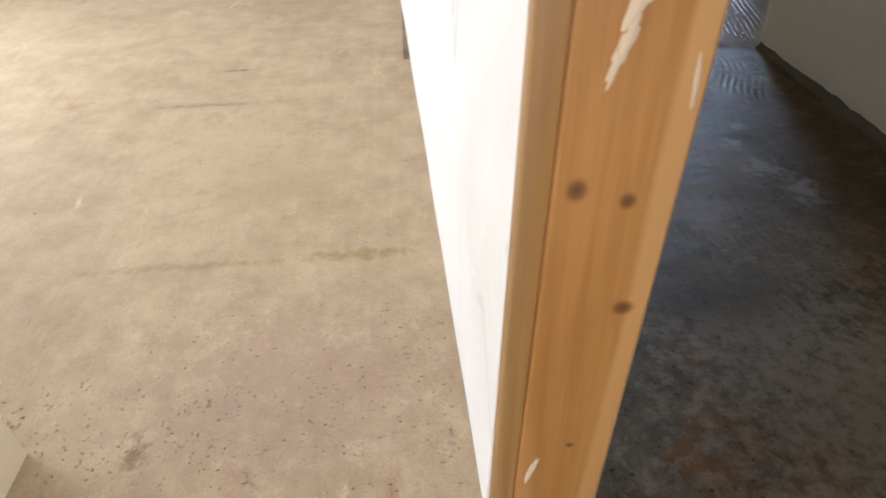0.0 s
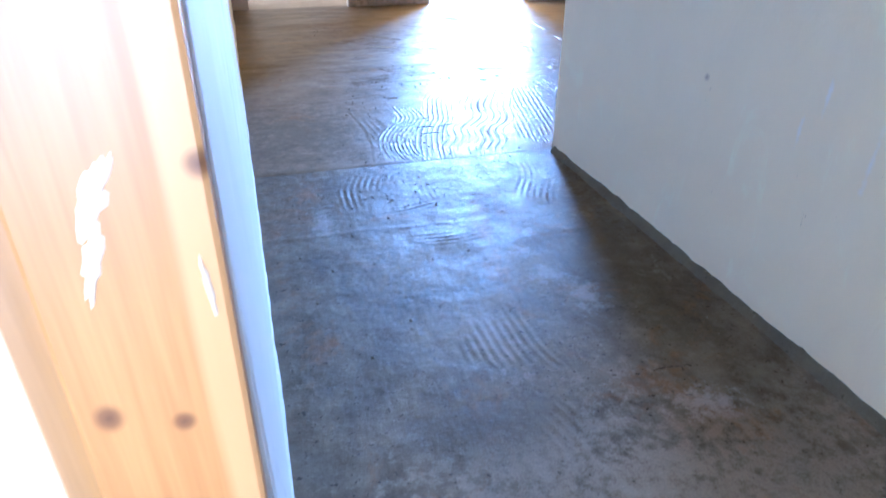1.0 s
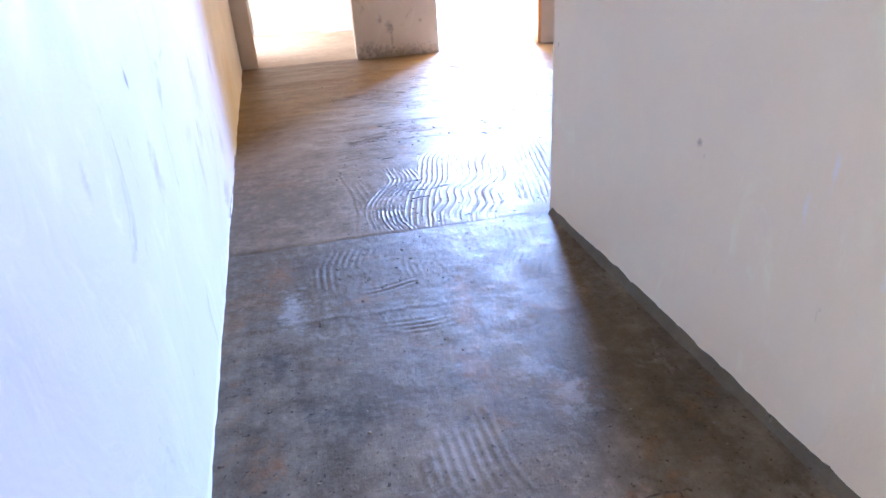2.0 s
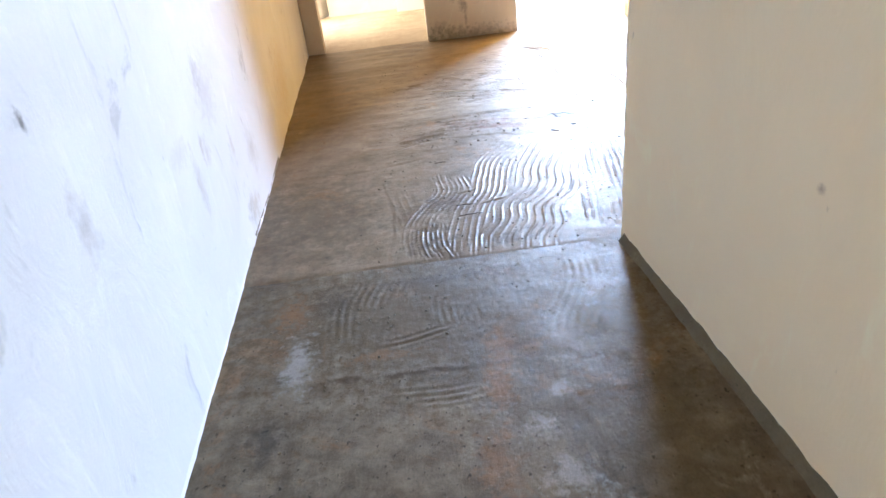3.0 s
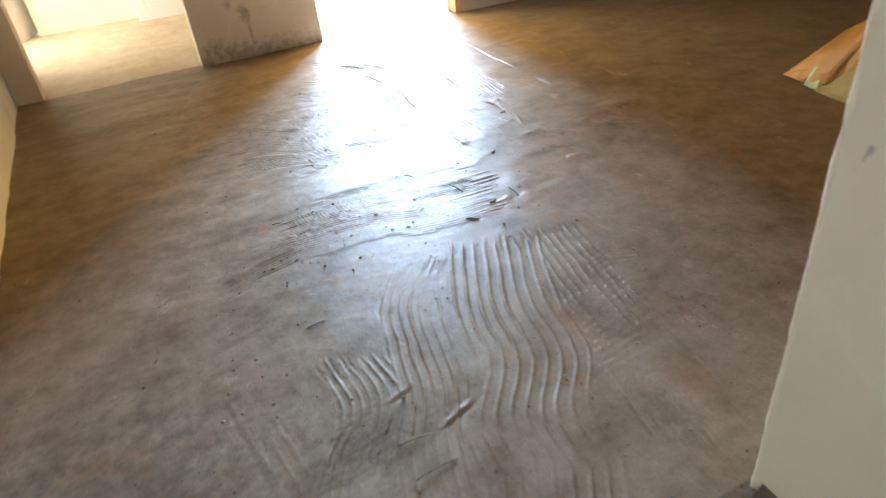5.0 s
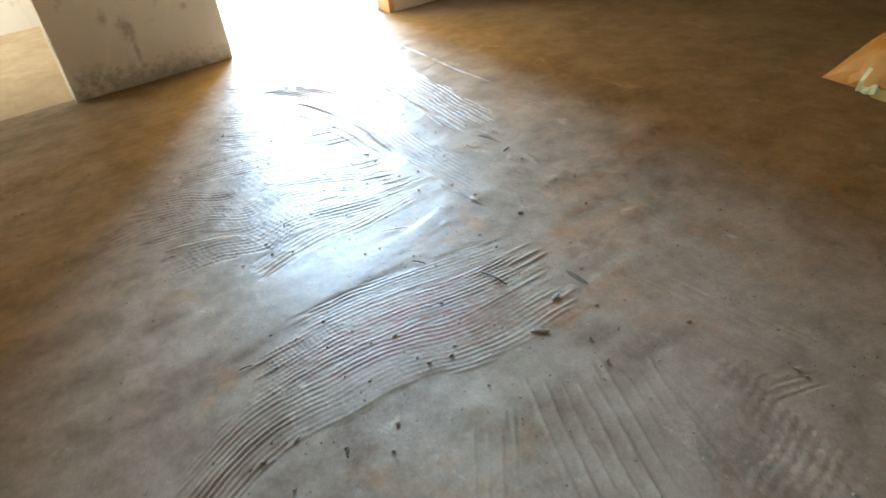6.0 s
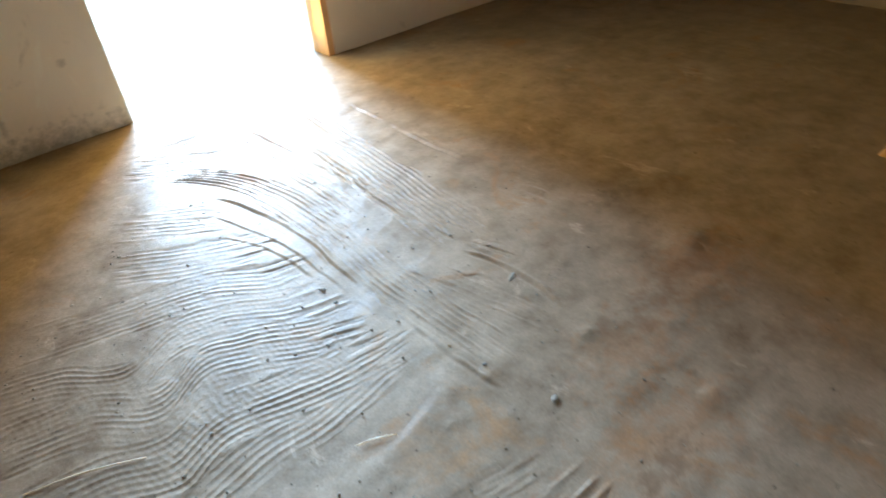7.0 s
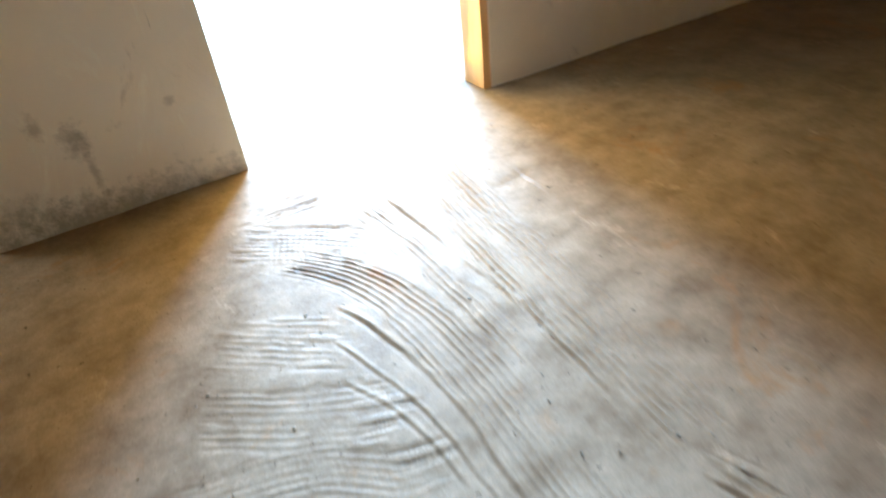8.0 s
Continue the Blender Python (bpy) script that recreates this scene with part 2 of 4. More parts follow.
M_HALL = mortar("fresh_mortar", (0.163, 0.116, 0.070), (0.362, 0.286, 0.197), (0.30, 0.175, 0.080), 0.32, 0.50, 0.58, 0.7, 0.042, 0.67, 0.10, marks=(
    ((0.86, 3.66, 0), (0.10, 0.14, 1), DARK_BLOTCH, 0.5), ((0.95, 4.05, 0), (0.12, 0.10, 1), DARK_BLOTCH, 0.4), ((1.18, 3.62, 0), (0.14, 0.06, 1), DARK_BLOTCH, 0.45), ((1.62, 3.75, 0), (0.06, 0.12, 1), DARK_BLOTCH, 0.35), ((1.70, 4.25, 0), (0.08, 0.16, 1), DARK_BLOTCH, 0.35),
    # broad darker grey-olive patch on the floor by the left wall
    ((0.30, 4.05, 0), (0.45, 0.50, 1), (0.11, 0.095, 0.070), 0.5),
    ((1.55, 5.02, 0), (0.16, 0.10, 1), (0.22, 0.10, 0.06), 0.6), ((1.35, 5.10, 0), (0.18, 0.06, 1), (0.24, 0.11, 0.07), 0.5), ((2.10, 5.08, 0), (0.26, 0.14, 1), CLAY, 0.42), ((1.95, 4.84, 0), (0.14, 0.10, 1), CLAY, 0.4), ((1.75, 4.88, 0), (0.10, 0.07, 1), CLAY, 0.4), ((2.30, 5.30, 0), (0.20, 0.12, 1), CLAY, 0.35), ((1.40, 5.19, 0), (0.34, 0.06, 1), (0.25, 0.135, 0.08), 0.6),
    ((2.7, 5.35, 0), (0.28, 0.14, 1), CLAY, 0.35), ((1.75, 3.8, 0), (0.08, 0.10, 1), CLAY, 0.30), ((1.62, 4.15, 0), (0.06, 0.14, 1), CLAY, 0.36), ((2.05, 5.05, 0), (0.10, 0.04, 1), DARK_BLOTCH, 0.36),
    ((0.84, 3.7, 0), (0.10, 0.16, 1), DARK_BLOTCH, 0.30), ((1.1, 5.9, 0), (0.12, 0.08, 1), DARK_BLOTCH, 0.24), ((2.45, 5.35, 0), (0.2, 0.06, 1), DARK_BLOTCH, 0.30), ((2.9, 5.75, 0), (0.12, 0.05, 1), DARK_BLOTCH, 0.36), ((0.35, 6.3, 0), (0.4, 0.05, 1), (0.38, 0.26, 0.14), 0.5),
    ((0.6, 5.9, 0), (0.4, 0.04, 1), (0.36, 0.25, 0.14), 0.5), ((0.5, 7.0, 0), (0.5, 0.08, 1), (0.16, 0.10, 0.05), 0.5)))
M_ROOM = mortar("sandy_screed", (0.41, 0.315, 0.200), (0.60, 0.49, 0.335), (0.40, 0.27, 0.17), 0.7, 0.9, 0.60, 0.9, 0.3, 0.70, 0.12, marks=(
    ((-0.36, 1.97, 0), (0.16, 0.035, 1), (0.30, 0.24, 0.10), 0.7), ((-0.9, 1.95, 0), (0.35, 0.02, 1), (0.34, 0.26, 0.15), 0.6), ((-0.5, 1.45, 0), (0.5, 0.35, 1), (0.42, 0.31, 0.25), 0.6),
    ((-0.9, 2.7, 0), (0.4, 0.5, 1), (0.56, 0.46, 0.31), 0.6), ((-0.6, 2.4, 0), (0.25, 0.2, 1), (0.42, 0.33, 0.17), 0.4), ((-1.1, 3.1, 0), (0.28, 0.02, 1), (0.26, 0.19, 0.12), 0.6),
    ((-1.02, 3.48, 0), (0.06, 0.014, 1), (0.14, 0.10, 0.07), 0.9), ((-0.85, 1.28, 0), (0.03, 0.05, 1), (0.18, 0.12, 0.08), 0.8)))
M_SAND = mortar("sandy_crumbs", (0.38, 0.29, 0.205), (0.60, 0.49, 0.37), (0.3, 0.2, 0.12), 0.7, 0.9)
M_CRUMB = mortar("mortar_crumbs", (0.17, 0.14, 0.095), (0.36, 0.31, 0.22), (0.2, 0.13, 0.08), 0.7, 0.9)
M_GROUND = mortar("sandy_ground", (0.48, 0.40, 0.28), (0.62, 0.54, 0.42), (0.5, 0.36, 0.2), 0.85, 0.95, 0.6, 1.0, 0.3, 0.72, 0.05)
M_STEP = mortar("sandy_step", (0.26, 0.21, 0.145), (0.38, 0.33, 0.25), (0.34, 0.21, 0.08), 0.8, 0.95, 0.58, 1.0, 0.3, 0.70, 0.05, marks=(
    ((2.25, 8.20, 0), (0.22, 0.14, 1), (0.34, 0.17, 0.04), 0.9), ((2.55, 8.18, 0), (0.14, 0.10, 1), (0.34, 0.18, 0.05), 0.8), ((2.15, 8.45, 0), (0.25, 0.12, 1), (0.48, 0.31, 0.13), 0.6)))
M_WHITE = plaster("white_plaster", (0.80, 0.79, 0.77), (0.70, 0.68, 0.64))
M_LEFT = plaster("corridor_white_plaster", (0.80, 0.79, 0.77), (0.70, 0.68, 0.64), stains=(
    ((0.10, 2.49, 1.02), (0.2, 0.012, 0.03), DARK, 0.85), ((0.10, 2.56, 0.76), (0.3, 0.05, 0.10), (0.52, 0.48, 0.43), 0.66), ((0.07, 3.55, 0.58), (0.2, 0.02, 0.07), BROWN, 0.43),
    ((0.07, 3.74, 0.82), (0.2, 0.05, 0.09), (0.5, 0.46, 0.42), 0.66), ((0.06, 3.60, 0.56), (0.2, 0.05, 0.06), BROWN, 0.37), ((0.06, 3.80, 0.74), (0.3, 0.16, 0.14), (0.55, 0.5, 0.45), 0.50),
    ((0.10, 2.20, 0.66), (0.2, 0.01, 0.06), LIME, 0.56), ((0.03, 4.35, 0.30), (0.3, 0.12, 0.12), (0.55, 0.5, 0.44), 0.50), ((0.12, 1.95, 0.95), (0.3, 0.02, 0.05), (0.5, 0.47, 0.44), 0.58),
    ((-0.05, 5.8, 0.31), (0.4, 0.3, 0.25), (0.62, 0.52, 0.38), 0.50),
    ((0.06, 3.42, 0.50), (0.2, 0.05, 0.13), (0.56, 0.51, 0.44), 0.6), ((0.06, 3.30, 0.66), (0.2, 0.10, 0.05), (0.60, 0.56, 0.50), 0.5), ((0.05, 3.98, 0.45), (0.2, 0.03, 0.10), (0.55, 0.49, 0.40), 0.55), ((0.05, 4.10, 0.10), (0.2, 0.16, 0.08), (0.50, 0.42, 0.30), 0.6)))
M_CREAM = plaster("cream_plaster", (0.80, 0.70, 0.52), (0.72, 0.61, 0.43), marks=0.66)
M_RIGHT = plaster("corridor_cream_plaster", (0.86, 0.77, 0.55), (0.80, 0.69, 0.48), marks=0.68, stains=(
    ((1.68, 1.97, 0.65), (0.2, 0.010, 0.05), LIME, 0.8), ((1.68, 1.91, 0.77), (0.2, 0.009, 0.05), LIME, 0.8), ((1.67, 2.41, 0.69), (0.2, 0.018, 0.014), BROWN, 0.8),
    ((1.69, 1.72, 0.65), (0.2, 0.010, 0.09), LIME, 0.7), ((1.69, 1.76, 1.0), (0.2, 0.04, 0.08), (0.55, 0.48, 0.36), 0.5), ((1.70, 1.55, 0.8), (0.2, 0.03, 0.03), (0.55, 0.48, 0.36), 0.6)))
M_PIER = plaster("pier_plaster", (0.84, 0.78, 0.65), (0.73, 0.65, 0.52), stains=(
    ((1.46, 7.82, 0.31), (0.05, 0.3, 0.07), (0.20, 0.17, 0.13), 0.56), ((1.475, 7.82, 0.18), (0.018, 0.3, 0.12), (0.25, 0.21, 0.16), 0.49), ((1.36, 7.82, 0.39), (0.03, 0.3, 0.05), (0.26, 0.22, 0.17), 0.49),
    ((1.79, 7.82, 0.36), (0.02, 0.3, 0.02), (0.26, 0.22, 0.17), 0.49), ((1.2, 7.83, 0.10), (0.14, 0.3, 0.08), (0.28, 0.26, 0.20), 0.42),
    # dark band: shade at the pier's foot painted into the colour
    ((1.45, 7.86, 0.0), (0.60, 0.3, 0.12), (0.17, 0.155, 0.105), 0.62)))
M_GREY = plaster("grey_plaster", (0.82, 0.74, 0.58), (0.70, 0.60, 0.45))
# ceiling is out of view; dark ochre set to dim and warm bounced light
M_CEIL = plaster("ceiling_plaster", (0.42, 0.30, 0.16), (0.34, 0.24, 0.13))
M_OCHRE = plaster("ochre_plaster", (0.60, 0.46, 0.28), (0.48, 0.35, 0.20))
# wall colour darkened to hold the hall's right side in shade
M_DIM_HALL = plaster("dimmed_hall_plaster", (0.34, 0.26, 0.15), (0.26, 0.19, 0.10))
# brown bead mortar, darkened further to carry the shade at the wall base
M_BEAD_DARK = mortar("shade_bead_mortar", (0.09, 0.076, 0.042), (0.20, 0.170, 0.105), (0.14, 0.095, 0.05), 0.6, 0.85)
M_BEAD = mortar("base_bead_mortar", (0.34, 0.30, 0.24), (0.52, 0.47, 0.39), (0.22, 0.16, 0.1), 0.6, 0.85)
M_WOOD = timber("pine_frame", (0.29, 0.122, 0.028), (0.44, 0.218, 0.060), knots=(
    ((0.028, 1.03, 0.837), 0.017, 0.8), ((0.095, 1.03, 0.817), 0.014, 0.9), ((0.118, 1.03, 0.630), 0.020, 1.2),
    ((0.160, 1.03, 1.095), 0.017, 1.0), ((0.075, 1.03, 0.30), 0.009, 1.0)), sapwood=(0.104, 0.018, (0.54, 0.30, 0.11)))
M_STOP = timber("pine_stop_bead", (0.22, 0.115, 0.030), (0.33, 0.180, 0.052))
M_WOOD2 = timber("pine_jamb", (0.50, 0.26, 0.08), (0.66, 0.40, 0.15))
M_SMEAR = plaster("plaster_smear", (0.68, 0.56, 0.41), (0.54, 0.40, 0.25))


# ---- mesh helpers ----
def value_noise(x, y, scale, seed=0):
    """Smooth value noise on numpy arrays, about -1 to 1."""
    rng = np.random.RandomState(seed)
    t = rng.rand(64, 64) * 2 - 1
    u, v = x * scale + 100.0, y * scale + 100.0
    iu, iv = np.floor(u).astype(int), np.floor(v).astype(int)
    fu, fv = u - iu, v - iv
    fu, fv = fu * fu * (3 - 2 * fu), fv * fv * (3 - 2 * fv)
    g = lambda a, b: t[a % 64, b % 64]
    return (g(iu, iv) * (1 - fu) + g(iu + 1, iv) * fu) * (1 - fv) + (g(iu, iv + 1) * (1 - fu) + g(iu + 1, iv + 1) * fu) * fv


def fbm(x, y, scale, seed=0, octaves=4):
    return sum(value_noise(x, y, scale * 2 ** k, seed + k) * 0.5 ** k for k in range(octaves)) / 1.6


def link_mesh(name, verts, faces, material, smooth=False, parent=None):
    me = bpy.data.meshes.new(name)
    me.from_pydata(verts, [], faces)
    me.materials.append(material)
    me.update()
    if smooth:
        me.polygons.foreach_set("use_smooth", [True] * len(me.polygons))
    ob = new(name, me)
    if parent:
        ob.parent = parent
    return ob


def part(name, bm, material, parent=None, label="", smooth=False):
    me = bpy.data.meshes.new(name)
    bmesh.ops.recalc_face_normals(bm, faces=bm.faces)
    bm.to_mesh(me)
    bm.free()
    me.materials.append(material)
    if smooth:
        me.polygons.foreach_set("use_smooth", [True] * len(me.polygons))
    ob = new(name, me)
    if parent:
        ob.parent = parent
    return tagged(ob, label)


def grid_sheet(name, xs, ys, height, material):
    """A relief over a rectangle of the plan, with skirts that give it depth."""
    X, Y = np.meshgrid(xs, ys)
    Z = height(X, Y)
    nx, ny = len(xs), len(ys)
    v = np.stack([X.ravel(), Y.ravel(), Z.ravel()], 1)
    i = (np.arange(ny - 1)[:, None] * nx + np.arange(nx - 1)[None, :]).ravel()
    f = np.stack([i, i + 1, i + nx + 1, i + nx], 1)
    rim = np.concatenate([np.arange(nx), nx - 1 + nx * np.arange(1, ny), (ny - 1) * nx + np.arange(nx - 2, -1, -1), nx * np.arange(ny - 2, 0, -1)])
    top, low = v[rim].copy(), v[rim].copy()
    low[:, 2] = -0.10
    k, n = len(rim), len(v)
    a = np.arange(k)
    side = np.stack([n + a, n + k + a, n + k + (a + 1) % k, n + (a + 1) % k], 1)
    return link_mesh(name, np.concatenate([v, top, low]).tolist(), np.concatenate([f, side]).tolist(), material, smooth=True)


def prism(bm, pts, z0, z1):
    """An upright prism over plan points."""
    lo = [bm.verts.new((x, y, z0)) for x, y in pts]
    hi = [bm.verts.new((x, y, z1)) for x, y in pts]
    bm.faces.new(lo[::-1])
    bm.faces.new(hi)
    n = len(pts)
    for i in range(n):
        bm.faces.new((lo[i], lo[(i + 1) % n], hi[(i + 1) % n], hi[i]))


def wall(name, blocks, material, wavy=0.0, label=""):
    """A wall out of prisms (plan points, bottom, top); wavy: unevenness of its plaster in metres."""
    bm = bmesh.new()
    for pts, z0, z1 in blocks:
        prism(bm, pts, z0, z1)
    if wavy:
        bmesh.ops.subdivide_edges(bm, edges=[e for e in bm.edges if e.calc_length() > 0.6], cuts=22, use_grid_fill=True)
        bm.normal_update()
        for v in bm.verts:
            n = noise.noise(v.co * 1.7) * 0.6 + noise.noise(v.co * 5.0) * 0.4
            v.co += v.normal * n * wavy
    return tagged(part(name, bm, material), label, "wall", kind="structure")


def lx(y):
    """The corridor's left face."""
    return 0.164 - 0.043 * (y - 1.03)


def rx(y):
    """The corridor's right face."""
    return 1.62 - 0.043 * (y - 3.5)


def ax(y):
    """The sandy room's face of the same wall."""
    return -0.060 - 0.042 * (y - 1.03)


def fy(x):
    """The hall's far face."""
    return 7.93 - 0.044 * (x - 0.03)


# ---- setting: walls ----
CEIL = 2.75
THICK = 0.16
wall("wall_corridor_left", [([(ax(1.075), 1.075), (lx(1.075), 1.075), (lx(7.95), 7.95), (ax(7.95), 7.95)], 0, CEIL)], M_LEFT, 0.006,
     "white plastered corridor wall with trowel smears")
for v in bpy.data.objects["wall_corridor_left"].data.vertices:
    if v.co.x < (ax(v.co.y) + lx(v.co.y)) / 2:
        v.co.x += 0.024 * v.co.z
wall("wall_corridor_left_edge", [([(0.140, 1.036), (0.157, 1.036), (0.158, 1.056), (0.140, 1.056)], 0, 2.1)], M_BEAD)
wall("wall_corridor_left_end", [([(0.140, 1.0565), (0.161, 1.0565), (lx(1.10) + 0.001, 1.10), (0.140, 1.10)], 0, 2.1)], M_LEFT)
for name in ("wall_corridor_left_edge", "wall_corridor_left_end"):
    for v in bpy.data.objects[name].data.vertices:
        if v.co.x > 0.145 and v.co.y < 1.09:
            v.co.x += 0.018 * (v.co.z - 0.74)
wall("wall_corridor_left_back", [([(ax(-1.6), -1.6), (lx(-1.6), -1.6), (lx(0.05), 0.05), (ax(0.05), 0.05)], 0, CEIL),
                                 ([(ax(0.05), 0.05), (lx(0.05), 0.05), (lx(1.075), 1.075), (ax(1.075), 1.075)], 2.1, CEIL)], M_WHITE)
wall("wall_corridor_right", [([(rx(-1.6), -1.6), (rx(-1.6) + 0.2, -1.6), (rx(3.5) + 0.2, 3.5), (rx(3.5), 3.5)], 0, CEIL)], M_RIGHT, 0.003,
     "cream plastered corridor wall, scuffed")
wall("wall_hall_near", [([(1.82, 3.30), (5.4, 3.30), (5.4, 3.5), (1.82, 3.5)], 0, CEIL)], M_DIM_HALL)
wall("wall_hall_right", [([(5.4, 3.3), (5.6, 3.3), (5.6, 7.9), (5.4, 7.9)], 0, CEIL)], M_DIM_HALL)
# opening at x 0.55 is unseen, added for the corridor fill lamp
wall("wall_corridor_end", [([(-4.3, -1.8), (-1.0, -1.8), (-1.0, -1.6), (-4.3, -1.6)], 0, CEIL), ([(-0.28, -1.8), (0.55, -1.8), (0.55, -1.6), (-0.28, -1.6)], 0, CEIL), ([(1.35, -1.8), (2.1, -1.8), (2.1, -1.6), (1.35, -1.6)], 0, CEIL), ([(0.55, -1.8), (1.35, -1.8), (1.35, -1.6), (0.55, -1.6)], 2.1, CEIL),
                           ([(-1.0, -1.8), (-0.28, -1.8), (-0.28, -1.6), (-1.0, -1.6)], 2.1, CEIL)], M_CREAM)


def far(x0, x1, z0=0.0, z1=CEIL):
    return ([(x0, fy(x0)), (x1, fy(x1)), (x1, fy(x1) + THICK), (x0, fy(x0) + THICK)], z0, z1)


wall("wall_hall_far_left", [far(-0.45, 0.033)], M_GREY)
wall("wall_hall_far_pier", [far(1.084, 1.978)], M_PIER, 0.003, "grey plastered pier between two doorways, stained, with painted shade at its base")
wall("wall_hall_far_right", [far(3.135, 5.6)], M_GREY, 0.003)
wall("wall_hall_far_head", [far(0.033, 1.084, 2.1), far(1.978, 3.135, 2.1)], M_GREY)
wall("wall_back_room_left", [([(-0.45, 8.10), (-0.25, 8.10), (-0.25, 8.85), (-0.45, 8.85)], 0, CEIL),
                             ([(-0.45, 10.1), (-0.25, 10.1), (-0.1, 10.48), (-0.45, 10.48)], 0, CEIL),
                             ([(-0.45, 8.85), (-0.25, 8.85), (-0.25, 10.1), (-0.45, 10.1)], 2.1, CEIL)], M_WHITE)
wall("wall_back_room_end", [([(-0.1, 10.28), (1.97, 10.28), (1.97, 10.48), (-0.1, 10.48)], 0, CEIL)], M_CREAM)
wall("wall_back_room_pier", [([(0.80, 10.02), (1.72, 10.0), (1.72, 10.276), (0.80, 10.276)], 0, CEIL)], M_WHITE)
# unseen wall; outer face placed to block sky light from the hall's right
wall("wall_back_room_right", [([(1.72, 8.02), (1.97, 8.02), (1.97, 10.276), (1.72, 10.276)], 0, CEIL)], M_OCHRE)
wall("wall_room_far", [([(-4.3, 6.5), (-0.29, 6.08), (-0.29, 6.28), (-4.3, 6.7)], 0, CEIL)], M_WHITE, 0.004)
wall("wall_room_window_side", [([(-4.3, -1.8), (-4.1, -1.8), (-4.1, 2.3), (-4.3, 2.3)], 0, CEIL),
                               ([(-4.3, 4.3), (-4.1, 4.3), (-4.1, 6.7), (-4.3, 6.7)], 0, CEIL),
                               ([(-4.3, 2.3), (-4.1, 2.3), (-4.1, 4.3), (-4.3, 4.3)], 0, 0.9),
                               ([(-4.3, 2.3), (-4.1, 2.3), (-4.1, 4.3), (-4.3, 4.3)], 2.1, CEIL)], M_WHITE)
wall("wall_room_stub", [([(-1.3, -1.6), (-1.1, -1.6), (-1.1, 1.30), (-1.3, 1.30)], 0, CEIL)], M_CREAM)
bm = bmesh.new()
prism(bm, [(-4.3, -1.8), (2.1, -1.8), (2.1, 3.3), (5.6, 3.3), (5.6, 8.0), (1.95, 8.2), (1.95, 10.5), (-0.45, 10.5), (-0.45, 6.8), (-4.3, 6.8)], CEIL, CEIL + 0.2)
tagged(part("ceiling", bm, M_CEIL), "dull ochre plastered ceiling slab", "ceiling", kind="structure")

# ---- setting: floors ----
COMBS, SCORES = [], []


def comb(path, width, gap, height, rough=0.5, chatter=0.0, sharp=3.0):
    """One pull of the notched trowel along a plan path: teeth spacing, ridge height, raggedness, cross ripple."""
    COMBS.append((path, width, gap, height, rough, chatter, sharp))


def score(path, depth, width=0.008):
    """One furrow with a bank beside it, left by the edge of the trowel."""
    SCORES.append((path, depth, width))


# pulls along the hall, in front of the corridor
comb([(0.70, 4.24), (0.75, 3.95), (0.77, 3.72), (0.74, 3.52)], 0.13, 0.034, 0.0018, 0.5)
comb([(1.00, 4.38), (1.00, 4.14), (0.92, 4.02), (0.86, 3.90), (0.83, 3.75), (0.84, 3.53)], 0.24, 0.026, 0.0042, 0.7, 0.3)
comb([(0.86, 3.86), (0.85, 3.69), (0.88, 3.50)], 0.17, 0.021, 0.0042, 0.9, 0.3)
comb([(1.40, 4.72), (1.26, 4.53), (1.19, 4.31), (1.15, 4.13), (1.07, 3.96), (1.03, 3.79), (0.98, 3.53)], 0.22, 0.031, 0.0052, 0.4, 0.1, 4.0)
comb([(2.05, 4.83), (2.06, 4.38)], 0.15, 0.030, 0.0035, 0.8, 0.4)
comb([(1.83, 4.66), (1.75, 4.22), (1.69, 3.90), (1.64, 3.62)], 0.28, 0.030, 0.0048, 0.6, 0.5)
comb([(1.66, 4.70), (1.50, 4.34), (1.43, 4.08), (1.31, 3.92), (1.28, 3.75), (1.21, 3.63), (1.19, 3.52)], 0.36, 0.040, 0.0068, 0.25, 0.05, 5.0)
comb([(1.90, 4.36), (2.07, 4.29)], 0.09, 0.024, 0.0036, 0.9, 0.3)
# pulls across the hall
comb([(0.70, 4.96), (0.93, 5.06), (1.13, 5.06), (1.32, 5.04), (1.50, 4.98), (1.86, 4.95)], 0.24, 0.0165, 0.0040, 0.35, 0.1, 2.2)
comb([(0.98, 5.21), (1.23, 5.22), (1.42, 5.19), (1.63, 5.14), (1.92, 5.12)], 0.18, 0.0155, 0.0042, 0.6, 0.3, 2.2)
comb([(1.15, 5.34), (1.37, 5.33), (1.61, 5.28), (1.88, 5.22)], 0.12, 0.0155, 0.0030, 0.35, 0.0, 2.2)
comb([(1.18, 5.66), (1.34, 5.70), (1.46, 5.71), (1.57, 5.70), (1.80, 5.72), (1.92, 5.72)], 0.13, 0.021, 0.0030, 0.5)
comb([(0.80, 6.20), (1.08, 6.24), (1.28, 6.18)], 0.16, 0.027, 0.0045, 0.6)
comb([(1.45, 6.72), (1.62, 6.60), (1.76, 6.52), (1.91, 6.44)], 0.22, 0.024, 0.0024, 0.6)
comb([(1.58, 6.97), (1.75, 6.82), (1.88, 6.72)], 0.22, 0.024, 0.0022, 0.6)
comb([(1.15, 6.54), (1.40, 6.46), (1.52, 6.43), (1.66, 6.37), (1.78, 6.27), (1.91, 6.23)], 0.20, 0.022, 0.0026, 0.7, 0.15)
comb([(0.96, 6.38), (1.15, 6.31), (1.32, 6.19), (1.45, 6.25), (1.58, 6.22), (1.75, 6.10), (1.88, 6.06)], 0.19, 0.021, 0.0030, 0.6, 0.2)
